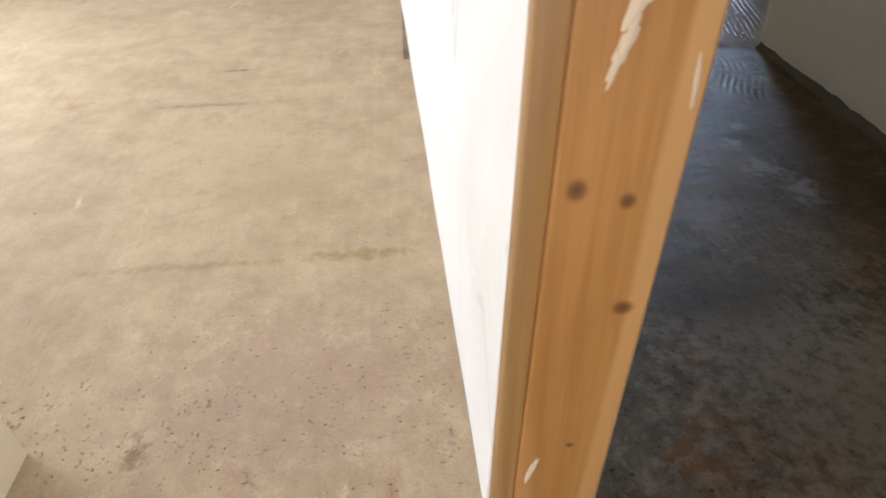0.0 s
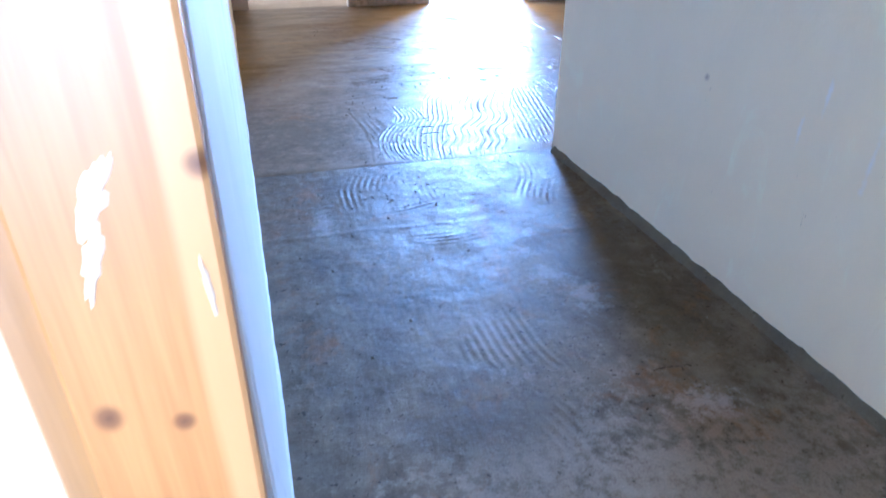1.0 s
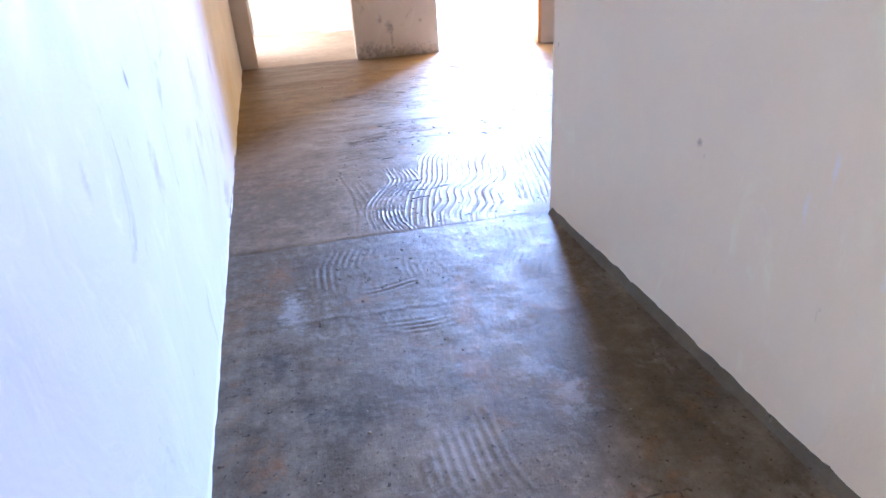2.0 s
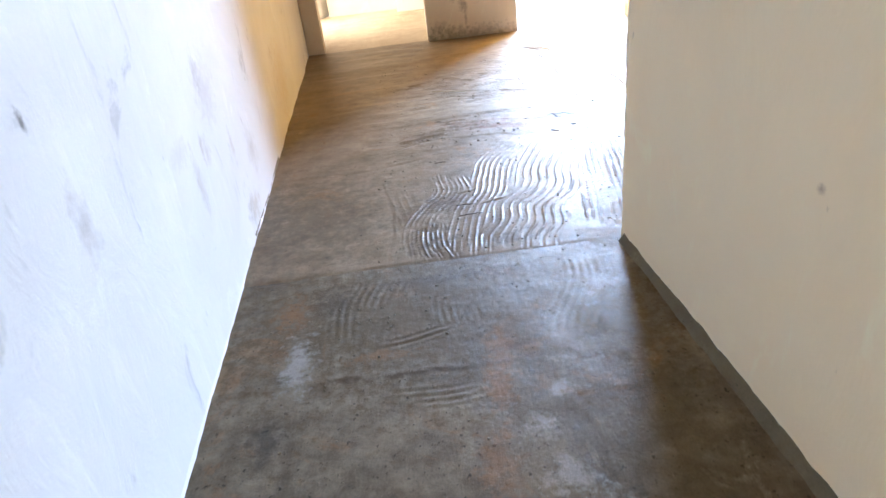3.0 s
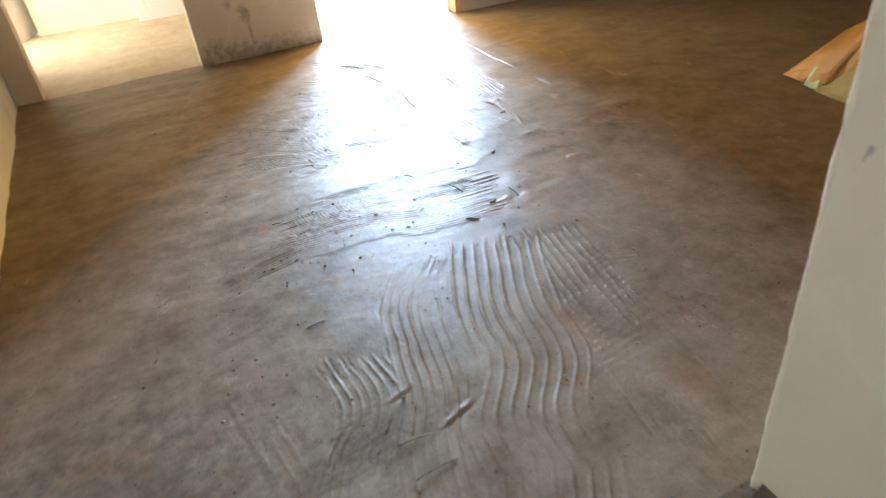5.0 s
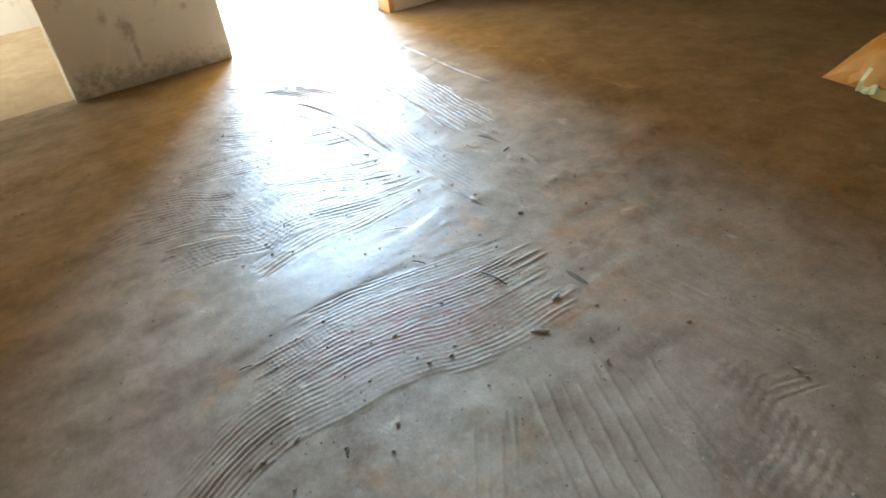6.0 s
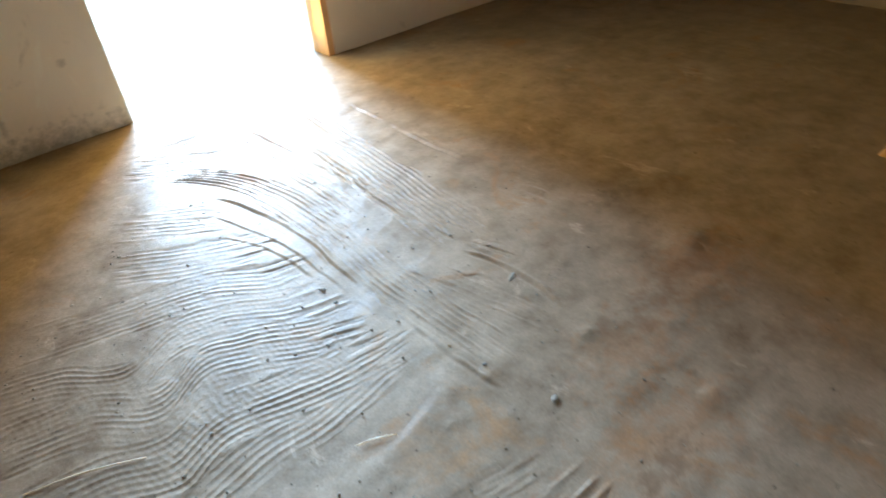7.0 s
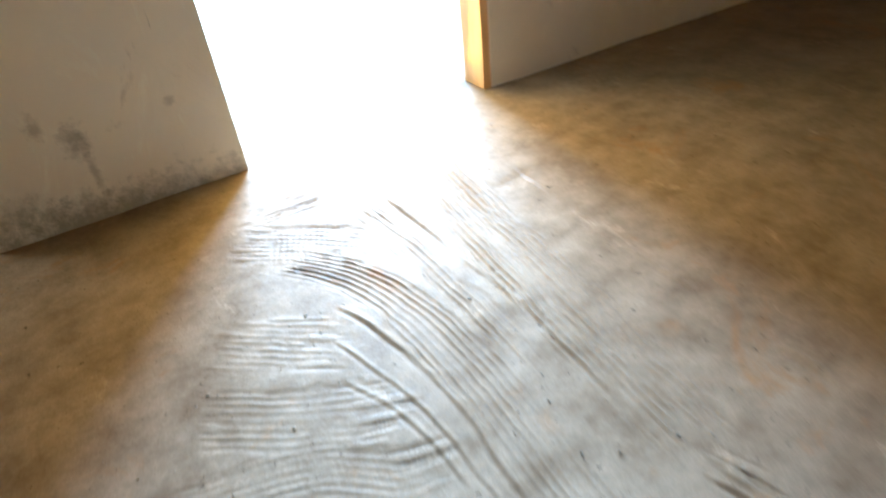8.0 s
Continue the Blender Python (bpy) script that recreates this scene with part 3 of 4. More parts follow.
comb([(0.95, 6.20), (1.18, 6.14), (1.35, 6.03), (1.46, 6.09), (1.58, 6.05), (1.75, 5.95), (1.87, 5.90)], 0.22, 0.021, 0.0031, 0.7, 0.3)
comb([(0.98, 5.93), (1.15, 5.91), (1.28, 5.85), (1.40, 5.88), (1.56, 5.84), (1.72, 5.80), (1.90, 5.77)], 0.20, 0.021, 0.0031, 0.8, 0.35)
comb([(1.78, 7.36), (1.95, 7.22), (2.12, 7.04)], 0.22, 0.022, 0.0028, 0.8, 0.3)
comb([(1.82, 7.48), (2.10, 7.47)], 0.16, 0.023, 0.0040, 0.6)
# long pulls towards the yard doorway
comb([(2.19, 7.26), (2.22, 6.85), (2.20, 6.34)], 0.10, 0.022, 0.0055, 0.4)
comb([(2.53, 7.38), (2.46, 6.84), (2.41, 6.40), (2.36, 5.97)], 0.25, 0.022, 0.0085, 0.45, 0.25, 2.0)
comb([(2.15, 5.88), (2.21, 5.54)], 0.15, 0.022, 0.0048, 0.5)
comb([(2.34, 5.97), (2.37, 5.80)], 0.09, 0.022, 0.0050, 0.7)
comb([(1.88, 7.16), (1.97, 7.04), (2.05, 6.84), (2.075, 6.50), (2.05, 6.10), (2.04, 5.52)], 0.17, 0.021, 0.0078, 0.35, 0.1)
score([(1.90, 6.88), (1.94, 6.76), (1.985, 6.50), (1.96, 6.01), (1.95, 5.44)], 0.0050, 0.008)
score([(1.84, 6.76), (1.90, 6.50), (1.92, 6.25), (1.91, 5.86)], 0.0026, 0.006)
score([(1.80, 6.62), (1.87, 6.42), (1.885, 6.17)], 0.0022, 0.006)
score([(2.29, 5.93), (2.32, 5.72), (2.29, 5.52)], 0.0060)
score([(2.29, 7.30), (2.31, 6.84), (2.31, 6.40), (2.29, 6.05)], 0.0036, 0.008)
score([(2.76, 7.18), (2.72, 6.67), (2.71, 6.28)], 0.0030, 0.009)
score([(2.70, 6.05), (2.71, 5.86)], 0.0060, 0.012)
score([(2.32, 5.96), (2.34, 5.80)], 0.0050)
score([(0.63, 4.40), (0.68, 3.96), (0.66, 3.56)], 0.0012)
score([(0.05, 4.60), (0.50, 4.58), (1.02, 4.72)], 0.0016, 0.016)
score([(1.00, 4.14), (1.12, 4.17)], 0.0040)
score([(1.10, 3.98), (1.24, 4.04)], 0.0040)


def along(path, X, Y):
    """Length along a path's chord, distance to the side of the path, and the chord's length."""
    (x0, y0), (x1, y1) = path[0], path[-1]
    L = math.hypot(x1 - x0, y1 - y0)
    ux, uy = (x1 - x0) / L, (y1 - y0) / L
    s, d = (X - x0) * ux + (Y - y0) * uy, -(X - x0) * uy + (Y - y0) * ux
    ps = np.array([(x - x0) * ux + (y - y0) * uy for x, y in path])
    pd = np.array([-(x - x0) * uy + (y - y0) * ux for x, y in path])
    slope = np.gradient(pd, ps)
    k = np.clip(np.searchsorted(ps, s) - 1, 0, len(ps) - 2)
    w = ps[k + 1] - ps[k]
    f = np.clip((s - ps[k]) / w, -0.3, 1.3)
    c = (2 * f ** 3 - 3 * f ** 2 + 1) * pd[k] + (f ** 3 - 2 * f ** 2 + f) * w * slope[k] + (3 * f ** 2 - 2 * f ** 3) * pd[k + 1] + (f ** 3 - f ** 2) * w * slope[k + 1]
    return s, d - c, L


def near(path, X, Y, reach):
    """The part of the grid round a path."""
    xs, ys = [p[0] for p in path], [p[1] for p in path]
    cols = np.nonzero((X[0] > min(xs) - reach) & (X[0] < max(xs) + reach))[0]
    rows = np.nonzero((Y[:, 0] > min(ys) - reach) & (Y[:, 0] < max(ys) + reach))[0]
    if not len(cols) or not len(rows):
        return None
    return slice(rows[0], rows[-1] + 1), slice(cols[0], cols[-1] + 1)


def hall_height(X, Y):
    Z = 0.005 + 0.004 * fbm(X, Y, 0.9, 3) + 0.0013 * fbm(X, Y, 5.0, 11) + 0.0005 * fbm(X, Y, 22.0, 13, 2)
    Z = Z + 0.0018 * fbm(X * 0.5, Y * 1.6, 5.0, 19) + 0.006 * fbm(X * 0.4, Y * 1.5, 2.4, 23) * np.clip((1.3 - X) / 0.5, 0, 1) * np.clip((Y - 5.0) / 0.5, 0, 1)
    # faint steps where passes of the flat trowel overlap
    Z = Z + 0.0022 * np.tanh(6 * fbm(X * 0.5 + Y * 0.25, Y * 1.3 - X * 0.3, 3.1, 27, 3)) * np.clip((Y - 4.6) / 0.3, 0.2, 1)
    base = 0.0045 + 0.0035 * fbm(X, Y, 0.9, 3)
    for k, (path, width, gap, h, rough, chatter, sharp) in enumerate(COMBS):
        box = near(path, X, Y, width + 0.12)
        if box is None:
            continue
        x, y = X[box], Y[box]
        s, d, L = along(path, x, y)
        d = d + 0.009 * fbm(x, y, 4.0, 21 + k) + 0.0035 * fbm(x, y, 14.0, 22 + k, 2)
        ragged = 0.05 * fbm(x, y, 9.0, 40 + k)
        line = np.round(d / gap)
        late = 0.5 + 0.5 * np.sin(line * 3.7 + k * 2.3)
        ends = np.clip((s + 0.02 - 0.06 * late + ragged) / 0.05, 0, 1) * np.clip((L + 0.03 - s - 0.14 * late + ragged) / 0.06, 0, 1)
        inside = np.clip((width / 2 - np.abs(d) + ragged * 0.5) / 0.018, 0, 1) * ends
        each = 0.60 + 0.40 * np.sin(line * 12.9898 + k * 4.1 + s * 5.0) * np.sin(line * 5.31 + 0.7)
        saw = (0.5 + 0.5 * np.cos(2 * math.pi * d / gap)) ** sharp
        brk = np.clip(1.0 - (0.3 + 0.6 * rough) * np.clip(fbm(x, y, 23.0, 60 + k) * 3.0, 0, 1), 0, 1)
        wear = np.clip(0.92 + 1.0 * fbm(x, y, 3.4, 80 + k), 0.25, 1.1)
        ripple = chatter * np.clip(fbm(x, y, 3.0, 90 + k) * 2 + 0.7, 0, 1) * np.sin(2 * math.pi * (s + 0.35 * d + 0.016 * fbm(x, y, 9.0, 91 + k)) / (gap * 0.95))
        form = h * (saw * brk * each * (1 + 0.6 * ripple) + 0.22 * ripple - 0.3) * wear + rough * 0.0014 * fbm(x, y, 30.0, 99 + k, 2)
        Z[box] = Z[box] * (1 - inside) + inside * (base[box] + form)
    for k, (path, depth, width) in enumerate(SCORES):
        box = near(path, X, Y, 0.15)
        if box is None:
            continue
        x, y = X[box], Y[box]
        s, d, L = along(path, x, y)
        d = d + 0.010 * fbm(x, y, 5.0, 121 + k)
        on = np.clip(s / 0.05, 0, 1) * np.clip((L - s) / 0.05, 0, 1) * np.clip(0.75 + fbm(x, y, 8.0, 31), 0, 1)
        Z[box] = Z[box] + on * depth * (np.exp(-((d - 1.6 * width) / (1.2 * width)) ** 2) - 0.8 * np.exp(-(d / width) ** 2))
    # lumps and footmarks at the edge of the combed part
    lumps = np.clip(1 - np.abs(Y - 5.02 - 0.35 * (X - 2.0)) / 0.22, 0, 1) * np.clip((X - 1.6) / 0.2, 0, 1) * np.clip((3.2 - X) / 0.4, 0, 1)
    Z = Z + lumps * 0.009 * np.clip(fbm(X, Y, 7.0, 17) - 0.1, 0, 1) * 2
    for x0, y0, r in ((1.82, 5.46, 0.05), (2.30, 5.42, 0.07), (2.25, 5.40, 0.05), (1.73, 5.11, 0.04), (1.97, 5.50, 0.03), (2.42, 5.36, 0.06)):
        Z = Z + 0.0028 * np.exp(-((X - x0) ** 2 + ((Y - y0) * 1.7) ** 2) / r ** 2) * (0.4 + fbm(X, Y, 24.0, 131, 3))
    lip = np.clip((Y - 3.50 - 0.014 * fbm(X, Y, 6.0, 7)) / 0.035, 0, 1)
    low = np.clip((Y - 3.5) / 0.35, 0.25, 1)
    return (Z - 0.004 * (1 - low)) * lip - 0.004 * (1 - lip)


HALL_YS = np.arange(3.485, 7.951, 0.0037)
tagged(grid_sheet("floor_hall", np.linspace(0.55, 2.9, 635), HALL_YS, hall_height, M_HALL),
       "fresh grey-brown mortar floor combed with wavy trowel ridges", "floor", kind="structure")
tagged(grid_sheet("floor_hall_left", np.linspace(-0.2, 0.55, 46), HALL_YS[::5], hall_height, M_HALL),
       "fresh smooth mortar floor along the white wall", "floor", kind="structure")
tagged(grid_sheet("floor_hall_right", np.linspace(2.9, 5.41, 104), HALL_YS[::5], hall_height, M_HALL),
       "fresh smooth mortar floor in the dark part of the hall", "floor", kind="structure")


def corridor_height(X, Y):
    Z = 0.003 * fbm(X, Y, 1.3, 5) + 0.0018 * fbm(X, Y, 9.0, 15) + 0.0012 * np.clip(fbm(X, Y, 26.0, 16, 2), 0, 1)
    # a low ridge across the old screed
    Z = Z + 0.0010 * np.exp(-((Y - 2.85 - 0.04 * fbm(X, Y, 3.0, 18)) / 0.014) ** 2) * np.clip(0.5 + 1.4 * fbm(X, Y, 2.5, 20), 0, 1)
    for k, ((x0, y0), (x1, y1), width, gap) in enumerate((((0.95, 1.5), (0.75, 2.3), 0.3, 0.03), ((0.6, 3.02), (0.95, 3.05), 0.10, 0.03), ((0.55, 3.02), (0.62, 3.42), 0.30, 0.030), ((0.92, 3.05), (0.95, 3.44), 0.24, 0.026), ((1.3, 2.9), (1.45, 3.4), 0.25, 0.03), ((0.62, 2.70), (0.98, 2.74), 0.14, 0.028))):
        L = math.hypot(x1 - x0, y1 - y0)
        ux, uy = (x1 - x0) / L, (y1 - y0) / L
        s, d = (X - x0) * ux + (Y - y0) * uy, -(X - x0) * uy + (Y - y0) * ux
        d = d + 0.02 * np.sin(s * 11 + k)
        on = np.clip((width / 2 - np.abs(d)) / 0.05, 0, 1) * np.clip(s / 0.1, 0, 1) * np.clip((L - s) / 0.1, 0, 1)
        Z = Z + on * 0.0022 * np.cos(2 * math.pi * d / gap) * np.clip(fbm(X, Y, 5.0, 70 + k) * 2 + 0.3, 0, 1)
    return Z


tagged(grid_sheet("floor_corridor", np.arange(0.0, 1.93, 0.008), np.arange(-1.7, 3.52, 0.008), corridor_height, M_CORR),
       "old grey cement screed floor with clay stains and painted-in shade", "floor", kind="structure")


def room_height(X, Y):
    Z = 0.004 * fbm(X, Y, 0.8, 25) + 0.0012 * fbm(X, Y, 7.0, 35)
    rough = np.clip((1.95 - Y) / 0.15, 0, 1)
    seam = 1.94 + 0.03 * np.sin(X * 5.0) + 0.02 * fbm(X, Y, 4.0, 45)
    Z = Z + 0.005 * np.exp(-((Y - seam) / 0.014) ** 2) * np.clip(0.6 + fbm(X, Y, 3.0, 55), 0, 1)
    Z = Z + rough * 0.0075 * np.clip(fbm(X, Y, 18.0, 65, 3) + 0.05, 0, 1)
    for x0, x1, y0 in ((-1.33, -0.79, 3.08), (-1.10, -0.95, 3.48), (-1.6, -0.9, 3.95)):
        Z = Z - 0.004 * np.exp(-((Y - y0 - 0.03 * fbm(X, Y, 4.0, 33)) / 0.010) ** 2) * np.clip((X - x0) / 0.05, 0, 1) * np.clip((x1 - X) / 0.05, 0, 1)
    return Z


tagged(grid_sheet("floor_room", np.arange(-4.2, 0.01, 0.018), np.arange(-1.7, 6.4, 0.018), room_height, M_ROOM),
       "sandy tan screed floor with crumbs", "floor", kind="structure")
tagged(grid_sheet("floor_back_room", np.arange(-0.5, 1.9, 0.04), np.arange(7.95, 10.4, 0.04), lambda X, Y: 0.003 * fbm(X, Y, 1.5, 9), M_ROOM),
       "tan screed floor of the back room", "floor", kind="structure")
bm = bmesh.new()
prism(bm, [(-900, -900), (900, -900), (900, 900), (-900, 900)], -0.5, -0.06)
tagged(part("ground", bm, M_GROUND), "sandy yellow ground outside the house", "ground", kind="structure")
bm = bmesh.new()
prism(bm, [(1.93, 7.96), (4.59, 7.90), (4.59, 9.4), (1.93, 9.4)], -0.1, -0.004)
tagged(part("pavement", bm, M_STEP), "sandy step outside the yard doorway", "pavement", kind="structure")


# ---- setting: mortar beads along the wall bases ----
def bead(name, face, y0, y1, side, w, h, seed, material=None, label="rough grey mortar bead along the wall base"):
    ys = np.arange(y0, y1, 0.02)
    verts, faces, n = [], [], 6
    for i, y in enumerate(ys):
        k = 1.0 + 0.35 * noise.noise((y * 2.3, seed, 0)) + 0.16 * noise.noise((y * 13.0, seed, 3)) + 0.10 * noise.noise((y * 41.0, seed, 7))
        for j in range(n):
            a = j / (n - 1)
            verts.append((face(y) + side * (w * k * (1 - a) ** 1.5 - 0.004), y, 0.0 + h * k * a ** 0.8 - 0.004))
        if i:
            for j in range(n - 1):
                p = (i - 1) * n + j
                faces.append((p, p + 1, p + n + 1, p + n))
    ob = link_mesh(name, verts, faces, material or M_BEAD, smooth=True)
    return tagged(ob, label, "trim", kind="structure")


bead("trim_right", rx, -1.6, 3.5, -1, 0.030, 0.048, 1.0, M_BEAD_DARK, "rough brown mortar bead along the wall base, shade painted into its colour")
bead("trim_left", lx, 1.1, 7.9, 1, 0.012, 0.022, 5.0, M_WHITE, "thin white plaster lip along the wall base")
bead("trim_left_chipped", lx, 3.95, 5.0, 1, 0.008, 0.05, 8.0, M_CRUMB, "brown bare mortar where the plaster has broken off")

def corner_bead():
    zs = np.arange(0.0, 2.75, 0.03)
    verts, faces, n = [], [], 7
    for i, z in enumerate(zs):
        r = 0.007 * (1 + 0.6 * noise.noise((z * 6.0, 2.0, 0)) + 0.5 * noise.noise((z * 21.0, 5.0, 0)))
        for j in range(n):
            a = math.pi * (0.35 + 1.1 * j / (n - 1))
            verts.append((1.622 + math.cos(a) * r, 3.499 + math.sin(a) * r * 0.7, z))
        if i:
            faces += [((i - 1) * n + j, (i - 1) * n + j + 1, i * n + j + 1, i * n + j) for j in range(n - 1)]
    return tagged(link_mesh("trim_corner", verts, faces, M_RIGHT, smooth=True), "ragged cream plaster edge on the wall corner", "trim", kind="structure")


corner_bead()

# ---- door frame between the sandy room and the corridor ----
door_frame = tagged(new("door_frame"), "unpainted knotty pine door frame with plaster smears", "door frame")
door_frame.location = (0, 0, 0)


def post(y_in, sign, name="post"):
    bm = bmesh.new()
    y_out = y_in + sign * 0.045
    reb = y_in + sign * 0.014
    pts = [(-0.004, y_out), (-0.004, y_in + sign * 0.002), (0.0, y_in), (0.153, y_in), (0.158, y_in + sign * 0.004), (0.158, y_out)]
    prism(bm, pts, 0, 2.1)
    for v in bm.verts:
        v.co.x += 0.018 * (v.co.z - 0.74)
    board = part(name, bm, M_WOOD, door_frame)
    bm = bmesh.new()
    prism(bm, [(-0.044, y_out), (-0.044, reb + sign * 0.003), (-0.041, reb), (-0.0045, reb), (-0.0045, y_out)], 0, 2.1)
    for v in bm.verts:
        v.co.x += 0.018 * (v.co.z - 0.74)
    part("stop_bead", bm, M_STOP, door_frame, "darker ochre rebate strip")
    return board


post(1.029, 1)
post(0.096, -1)
bm = bmesh.new()
prism(bm, [(-0.06, 0.10), (0.16, 0.10), (0.16, 1.025), (-0.06, 1.025)], 2.056, 2.098)
part("head", bm, M_WOOD2, door_frame)


def smear(x, z, w, h, tilt, seed):
    """A thin blob of dried plaster on the post's face."""
    bm = bmesh.new()
    rng = random.Random(seed)
    n = 22
    ring = []
    for i in range(n):
        a = 2 * math.pi * i / n
        r = 1 + rng.uniform(-0.25, 0.25)
        px, pz = math.cos(a) * w * r, math.sin(a) * h * r
        c, s_ = math.cos(tilt), math.sin(tilt)
        ring.append((x + px * c - pz * s_, z + px * s_ + pz * c))
    lo = [bm.verts.new((a, 1.0292, b)) for a, b in ring]
    mid = [bm.verts.new((x + (a - x) * 0.75, 1.0262, z + (b - z) * 0.8)) for a, b in ring]
    c = bm.verts.new((x, 1.0255, z))
    for i in range(n):
        j = (i + 1) % n
        bm.faces.new((lo[i], lo[j], mid[j], mid[i]))
        bm.faces.new((mid[i], mid[j], c))
    part("plaster_smear", bm, M_SMEAR, door_frame, "dried white plaster smear", smooth=True)


smear(0.058, 1.015, 0.008, 0.042, -0.30, 1)
smear(0.070, 1.070, 0.011, 0.034, -0.35, 2)
smear(0.082, 1.090, 0.006, 0.022, -0.5, 5)
smear(0.012, 0.23, 0.006, 0.04, -0.25, 3)
smear(0.146, 0.975, 0.004, 0.030, 0.05, 4)

# ---- jamb of the yard doorway ----
jamb = tagged(new("door_jamb"), "yellowish timber jamb lining of the bright yard doorway", "door frame")
bm = bmesh.new()
prism(bm, [(3.095, 7.80), (3.132, 7.795), (3.132, 7.955), (3.095, 7.955)], 0.0, 2.1)
part("post", bm, M_WOOD2, jamb)


# ---- crumbs and chips on the floors ----
def scatter(name, count, spot, low, high, seed, label, material=None):
    """Many irregular crumbs as one mesh."""
    rng = random.Random(seed)
    verts, faces = [], []
    for _ in range(count):
        x, y, z = spot(rng)
        r = low * (high / low) ** (rng.random() ** 2.2)
        n0 = len(verts)
        turn, a, b = rng.uniform(0, 6.3), rng.uniform(0.7, 1.6), rng.uniform(0.5, 0.9)
        for i in range(5):
            w = turn + i * 1.2566 + rng.uniform(-0.25, 0.25)
            verts.append((x + math.cos(w) * r * a, y + math.sin(w) * r, z - 0.001))
        for i in range(4):
            w = turn + 0.5 + i * 1.5708 + rng.uniform(-0.3, 0.3)
            verts.append((x + math.cos(w) * r * 0.65 * a, y + math.sin(w) * r * 0.65, z + r * b * rng.uniform(0.7, 1.1)))
        faces.append(tuple(n0 + i for i in (5, 6, 7, 8)))
        for i in range(5):
            j = (i + 1) % 5
            faces.append((n0 + i, n0 + j, n0 + 5 + min(3, i)))
        for i in range(3):
            faces.append((n0 + i + 1, n0 + 6 + i, n0 + 5 + i))
        faces.append((n0 + 4, n0, n0 + 8))
        faces.append((n0, n0 + 5, n0 + 8))
    return tagged(link_mesh(name, verts, faces, material or M_CRUMB), label, "debris", kind="stuff")


def spot_room(rng):
    while True:
        x, y = rng.uniform(-1.6, -0.1), rng.uniform(1.0, 3.4)
        if rng.random() < (1.0 if y < 1.75 else 0.05):
            return x, y, 0.0


scatter("room_crumbs", 4200, spot_room, 0.001, 0.0052, 11, "scattered mortar crumbs on the sandy floor", M_SAND)
scatter("corridor_crumbs", 650, lambda r: (r.uniform(0.2, 1.6), r.uniform(1.2, 3.48) if r.random() < 0.5 else r.uniform(3.0, 3.5), 0.0), 0.0012, 0.0055, 12,
        "small mortar crumbs on the old screed")
scatter("hall_crumbs", 900, lambda r: (r.uniform(0.6, 2.4), r.uniform(3.52, 6.9), 0.006), 0.0013, 0.006, 13, "small mortar crumbs on the fresh floor")


def lump(x, y, length, width, turn, height, label):
    """A flattened lump or chip of mortar."""
    bm = bmesh.new()
    bmesh.ops.create_icosphere(bm, subdivisions=2, radius=1.0)
    for v in bm.verts:
        k = 1 + 0.35 * noise.noise(v.co * 1.7 + Vector((x * 9, y * 9, 0)))
        v.co = Vector((v.co.x * length * 0.6 * k, v.co.y * width * 0.7 * k, v.co.z * height * 0.6 * k + height * 0.2))
    ob = part("mortar_lump", bm, M_CRUMB)
    ob.matrix_world = pose(x, y, 0.004, 0, 0, turn)
    return tagged(ob, label, "mortar lump", "lumps on the hall floor")


for x, y, length, width, turn, height in (
        (1.414 - 0.42, 4.98, 0.020, 0.007, 30, 0.006), (1.66, 4.86, 0.045, 0.010, -40, 0.008), (1.79, 4.93, 0.03, 0.012, 10, 0.008),
        (1.15, 4.80, 0.010, 0.007, 60, 0.006), (1.20, 4.86, 0.011, 0.007, 15, 0.006), (1.97, 4.62, 0.012, 0.008, 0, 0.007),
        (2.02, 5.33, 0.022, 0.012, 35, 0.008), (2.30, 5.72, 0.040, 0.010, 20, 0.006), (1.38, 5.86, 0.009, 0.007, 0, 0.006)):
    lump(x, y, length, width, turn, height, "dark dried mortar lump stuck on the combed floor")

# ---- crumpled sheets in the dark corner of the hall ----
m_, nt_, ln_, b_ = mat("orange_sheet")
c_ = noise_node(nt_, ln_, place(nt_, ln_), 5.0, 5, 0.6, 0.5)
ln_.new(ramp(nt_, ln_, c_, [(0.3, (0.28, 0.14, 0.025)), (0.7, (0.46, 0.26, 0.06))]), b_.inputs["Base Color"])
b_.inputs["Roughness"].default_value = 0.5
M_ORANGE = m_
m_, nt_, ln_, b_ = mat("green_plastic")
c_ = noise_node(nt_, ln_, place(nt_, ln_), 9.0, 4, 0.6)
ln_.new(ramp(nt_, ln_, c_, [(0.3, (0.34, 0.48, 0.36)), (0.7, (0.55, 0.68, 0.52))]), b_.inputs["Base Color"])
b_.inputs["Roughness"].default_value = 0.35
M_GREEN = m_
m_, nt_, ln_, b_ = mat("olive_sheet")
c_ = noise_node(nt_, ln_, place(nt_, ln_), 6.0, 4, 0.6)
ln_.new(ramp(nt_, ln_, c_, [(0.3, (0.20, 0.18, 0.07)), (0.7, (0.32, 0.29, 0.13))]), b_.inputs["Base Color"])
b_.inputs["Roughness"].default_value = 0.6
M_OLIVE = m_

tarp = tagged(new("tarpaulin"), "crumpled orange-brown tarpaulin heaped on the floor with green plastic", "tarpaulin")


def front(y):
    return 3.69 - 0.16 * (5.19 - y)


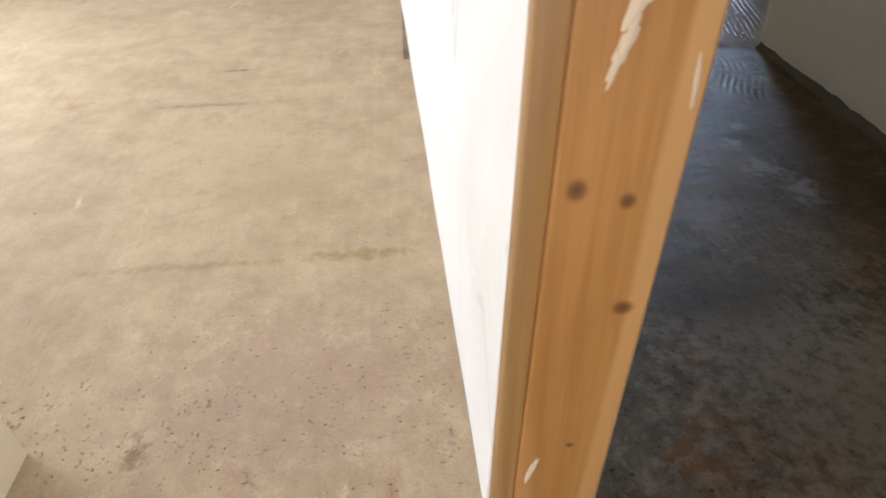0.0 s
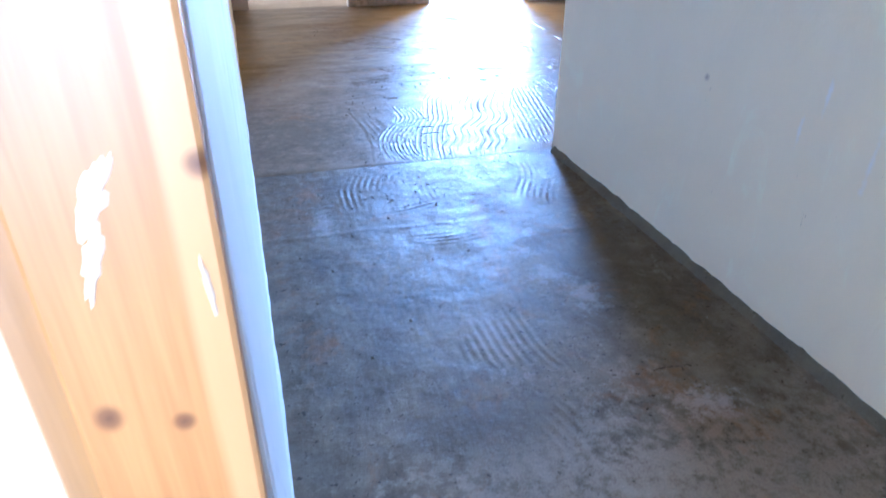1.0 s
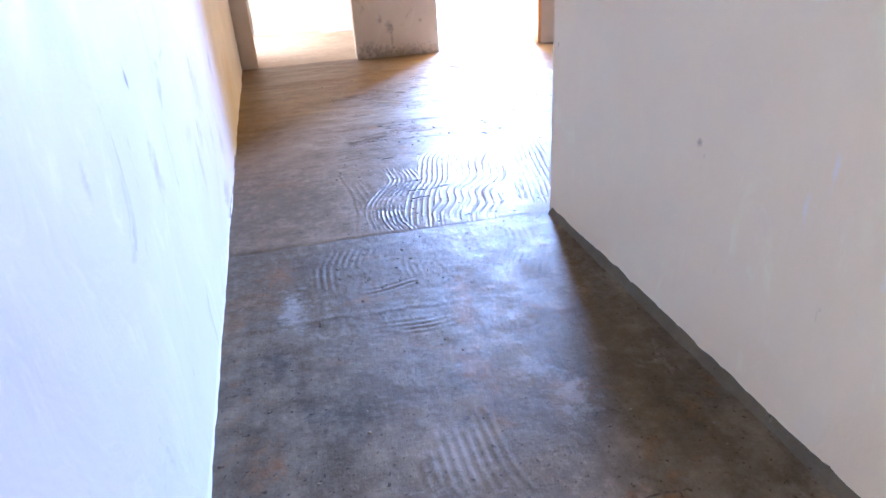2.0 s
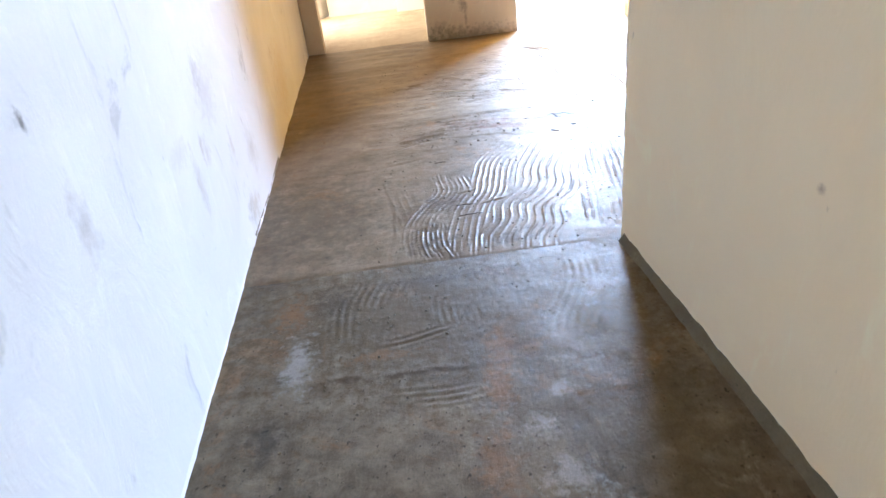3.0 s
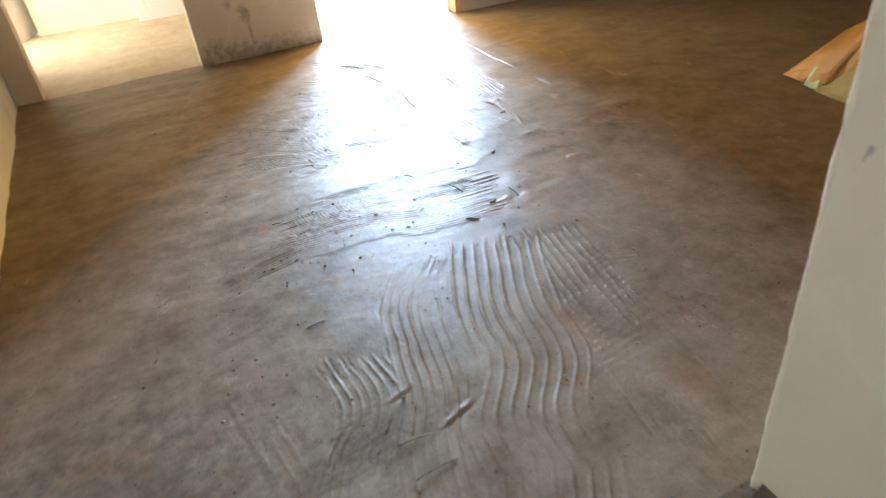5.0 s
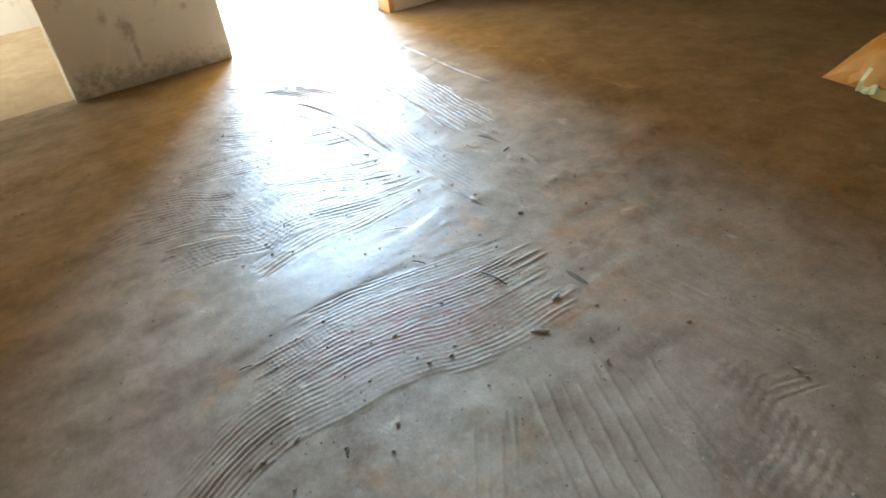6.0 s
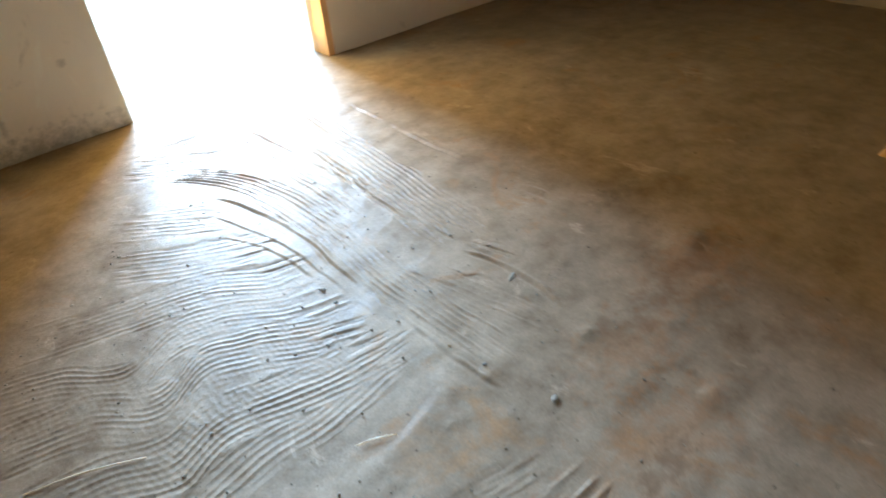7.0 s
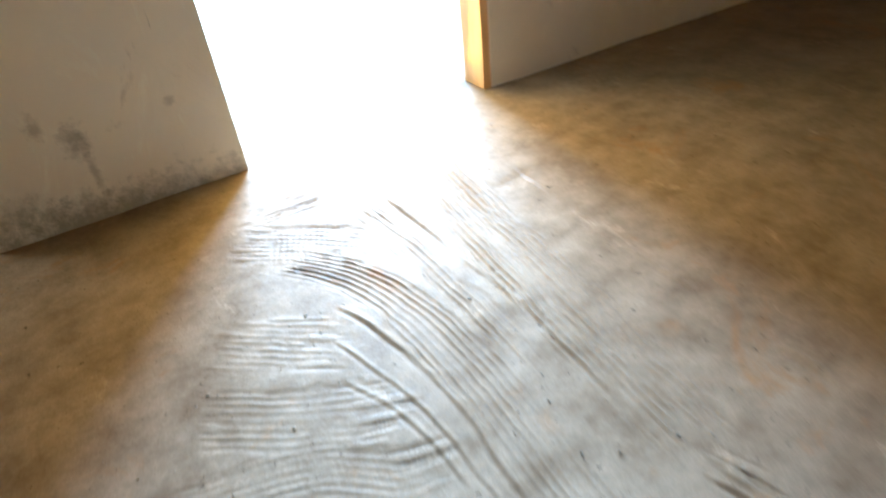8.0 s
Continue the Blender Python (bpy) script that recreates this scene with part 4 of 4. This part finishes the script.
def draped(name, us, vs, fn, material, label=""):
    verts = [fn(u, v) for v in vs for u in us]
    n = len(us)
    faces = [(j * n + i, j * n + i + 1, (j + 1) * n + i + 1, (j + 1) * n + i) for j in range(len(vs) - 1) for i in range(n - 1)]
    ob = link_mesh(name, verts, faces, material, parent=tarp)
    ob.modifiers.new("thickness", "SOLIDIFY").thickness = 0.004
    return tagged(ob, label)


def heap(u, v):
    """u runs back from the pointed end, v from the foot over the top to the back."""
    y = 5.19 - u
    top = 0.50 * min(1, u / 0.55) ** 0.85
    a = v * math.pi
    x = front(y) + (1 - math.cos(a)) * 0.5 * (0.15 + 0.75 * min(1, u / 0.6))
    z = 0.008 + top * math.sin(a) ** 0.8 if 0 < v < 1 else 0.006
    k = 0.05 * min(1, u / 0.2) * (noise.noise((u * 5, v * 6, 0.3)) + 0.5 * abs(noise.noise((u * 13, v * 11, 1.7))))
    return (x + k * (0 if v in (0, 1) else 1), y + k * 0.4, max(0.006, z + k * (0 if v in (0, 1) else 0.9)))


draped("sheet", list(np.linspace(0.0, 1.3, 34)), list(np.linspace(0, 1, 22)), heap, M_ORANGE)
draped("flap", list(np.linspace(0.24, 1.25, 26)), list(np.linspace(0, 1, 8)),
       lambda u, v: (front(5.19 - u) - 0.045 + 0.07 * v + 0.012 * noise.noise((u * 7, v * 3, 4)), 5.19 - u, 0.006 + 0.19 * v * min(1, (u - 0.2) / 0.25) + 0.015 * v * noise.noise((u * 6, v, 9))),
       M_OLIVE, "dull olive plastic flap")
draped("strip", list(np.linspace(0.17, 0.27, 6)), list(np.linspace(0, 1, 12)),
       lambda u, v: (front(5.19 - u) - 0.03 + 0.16 * v + 0.015 * noise.noise((u * 30, v * 5, 2)), 5.19 - u - 0.14 * v * v, 0.006 + 0.24 * v ** 0.8 + 0.012 * noise.noise((u * 40, v * 6, 7))),
       M_GREEN, "pale green plastic strip")
bm = bmesh.new()
prism(bm, [(3.50, 4.58), (3.58, 4.60), (3.62, 4.46), (3.52, 4.42)], 0.012, 0.016)
bmesh.ops.bevel(bm, geom=bm.edges[:], offset=0.001, segments=1, affect="EDGES")
tagged(part("paper_scrap", bm, M_WHITE), "white paper scrap on the floor beside the tarpaulin", "paper")

# ---- straw and slivers of wood dropped on the floors ----
m_, nt_, ln_, b_ = mat("dry_straw")
c_ = noise_node(nt_, ln_, place(nt_, ln_), 60.0, 4, 0.6)
ln_.new(ramp(nt_, ln_, c_, [(0.3, (0.52, 0.40, 0.22)), (0.7, (0.74, 0.63, 0.42))]), b_.inputs["Base Color"])
b_.inputs["Roughness"].default_value = 0.45
M_STRAW = m_
m_, nt_, ln_, b_ = mat("dirty_wood_sliver")
c_ = noise_node(nt_, ln_, place(nt_, ln_), 80.0, 4, 0.6)
ln_.new(ramp(nt_, ln_, c_, [(0.3, (0.05, 0.036, 0.024)), (0.7, (0.16, 0.11, 0.07))]), b_.inputs["Base Color"])
b_.inputs["Roughness"].default_value = 0.7
M_STICK = m_


def sliver(name, a, b, width, z, material, label, category, group=""):
    """A thin, slightly bent and tapered stalk or splinter lying on the floor."""
    bm = bmesh.new()
    ax, ay, bx, by = *a, *b
    length = math.hypot(bx - ax, by - ay)
    ux, uy = (bx - ax) / length, (by - ay) / length
    rings = []
    for i in range(9):
        f = i / 8
        bend = 0.035 * length * math.sin(f * 3.1) + 0.012 * length * noise.noise((f * 4, ax * 7, ay * 7))
        cx, cy = ax + ux * length * f - uy * bend, ay + uy * length * f + ux * bend
        w = width * 0.5 * (0.45 + 0.55 * math.sin(math.pi * (0.12 + 0.76 * f))) * (1 + 0.25 * noise.noise((f * 9, ay * 5, 2)))
        lift = 0.0015 * math.sin(f * math.pi)
        rings.append([bm.verts.new((cx - uy * w * c, cy + ux * w * c, z + lift + w * 0.7 * (1 + h)))
                      for c, h in ((-1, -0.4), (-0.55, 0.8), (0.5, 1.0), (1, -0.3), (0.3, -1), (-0.4, -1))])
    for p, q in zip(rings, rings[1:]):
        for i in range(6):
            bm.faces.new((p[i], p[(i + 1) % 6], q[(i + 1) % 6], q[i]))
    bm.faces.new(rings[0][::-1])
    bm.faces.new(rings[-1])
    bmesh.ops.recalc_face_normals(bm, faces=bm.faces)
    return tagged(part(name, bm, material, smooth=True), label, category, group)


sliver("straw", (1.00, 6.02), (1.24, 5.91), 0.0045, 0.006, M_STRAW, "long pale dry straw stalk on the combed mortar", "straw")
sliver("straw", (1.60, 5.575), (1.69, 5.53), 0.004, 0.006, M_STRAW, "short pale straw sliver on the combed mortar", "straw")
for a, b in (((1.589, 5.361), (1.612, 5.32)), ((1.898, 4.995), (1.896, 4.905)), ((1.709, 5.168), (1.727, 5.067)), ((0.918, 4.573), (0.985, 4.577)),
             ((0.987, 4.00), (1.081, 3.99)), ((0.984, 3.884), (1.098, 3.892)), ((0.975, 5.287), (1.013, 5.28))):
    sliver("wood_sliver", a, b, 0.005, 0.006, M_STICK, "dark dirty wood sliver on the fresh mortar", "wood sliver", "slivers on the hall floor")
sliver("wood_sliver", (1.221, 1.776), (1.32, 1.774), 0.006, 0.001, M_STICK, "dark thin wood sliver on the old screed", "wood sliver")
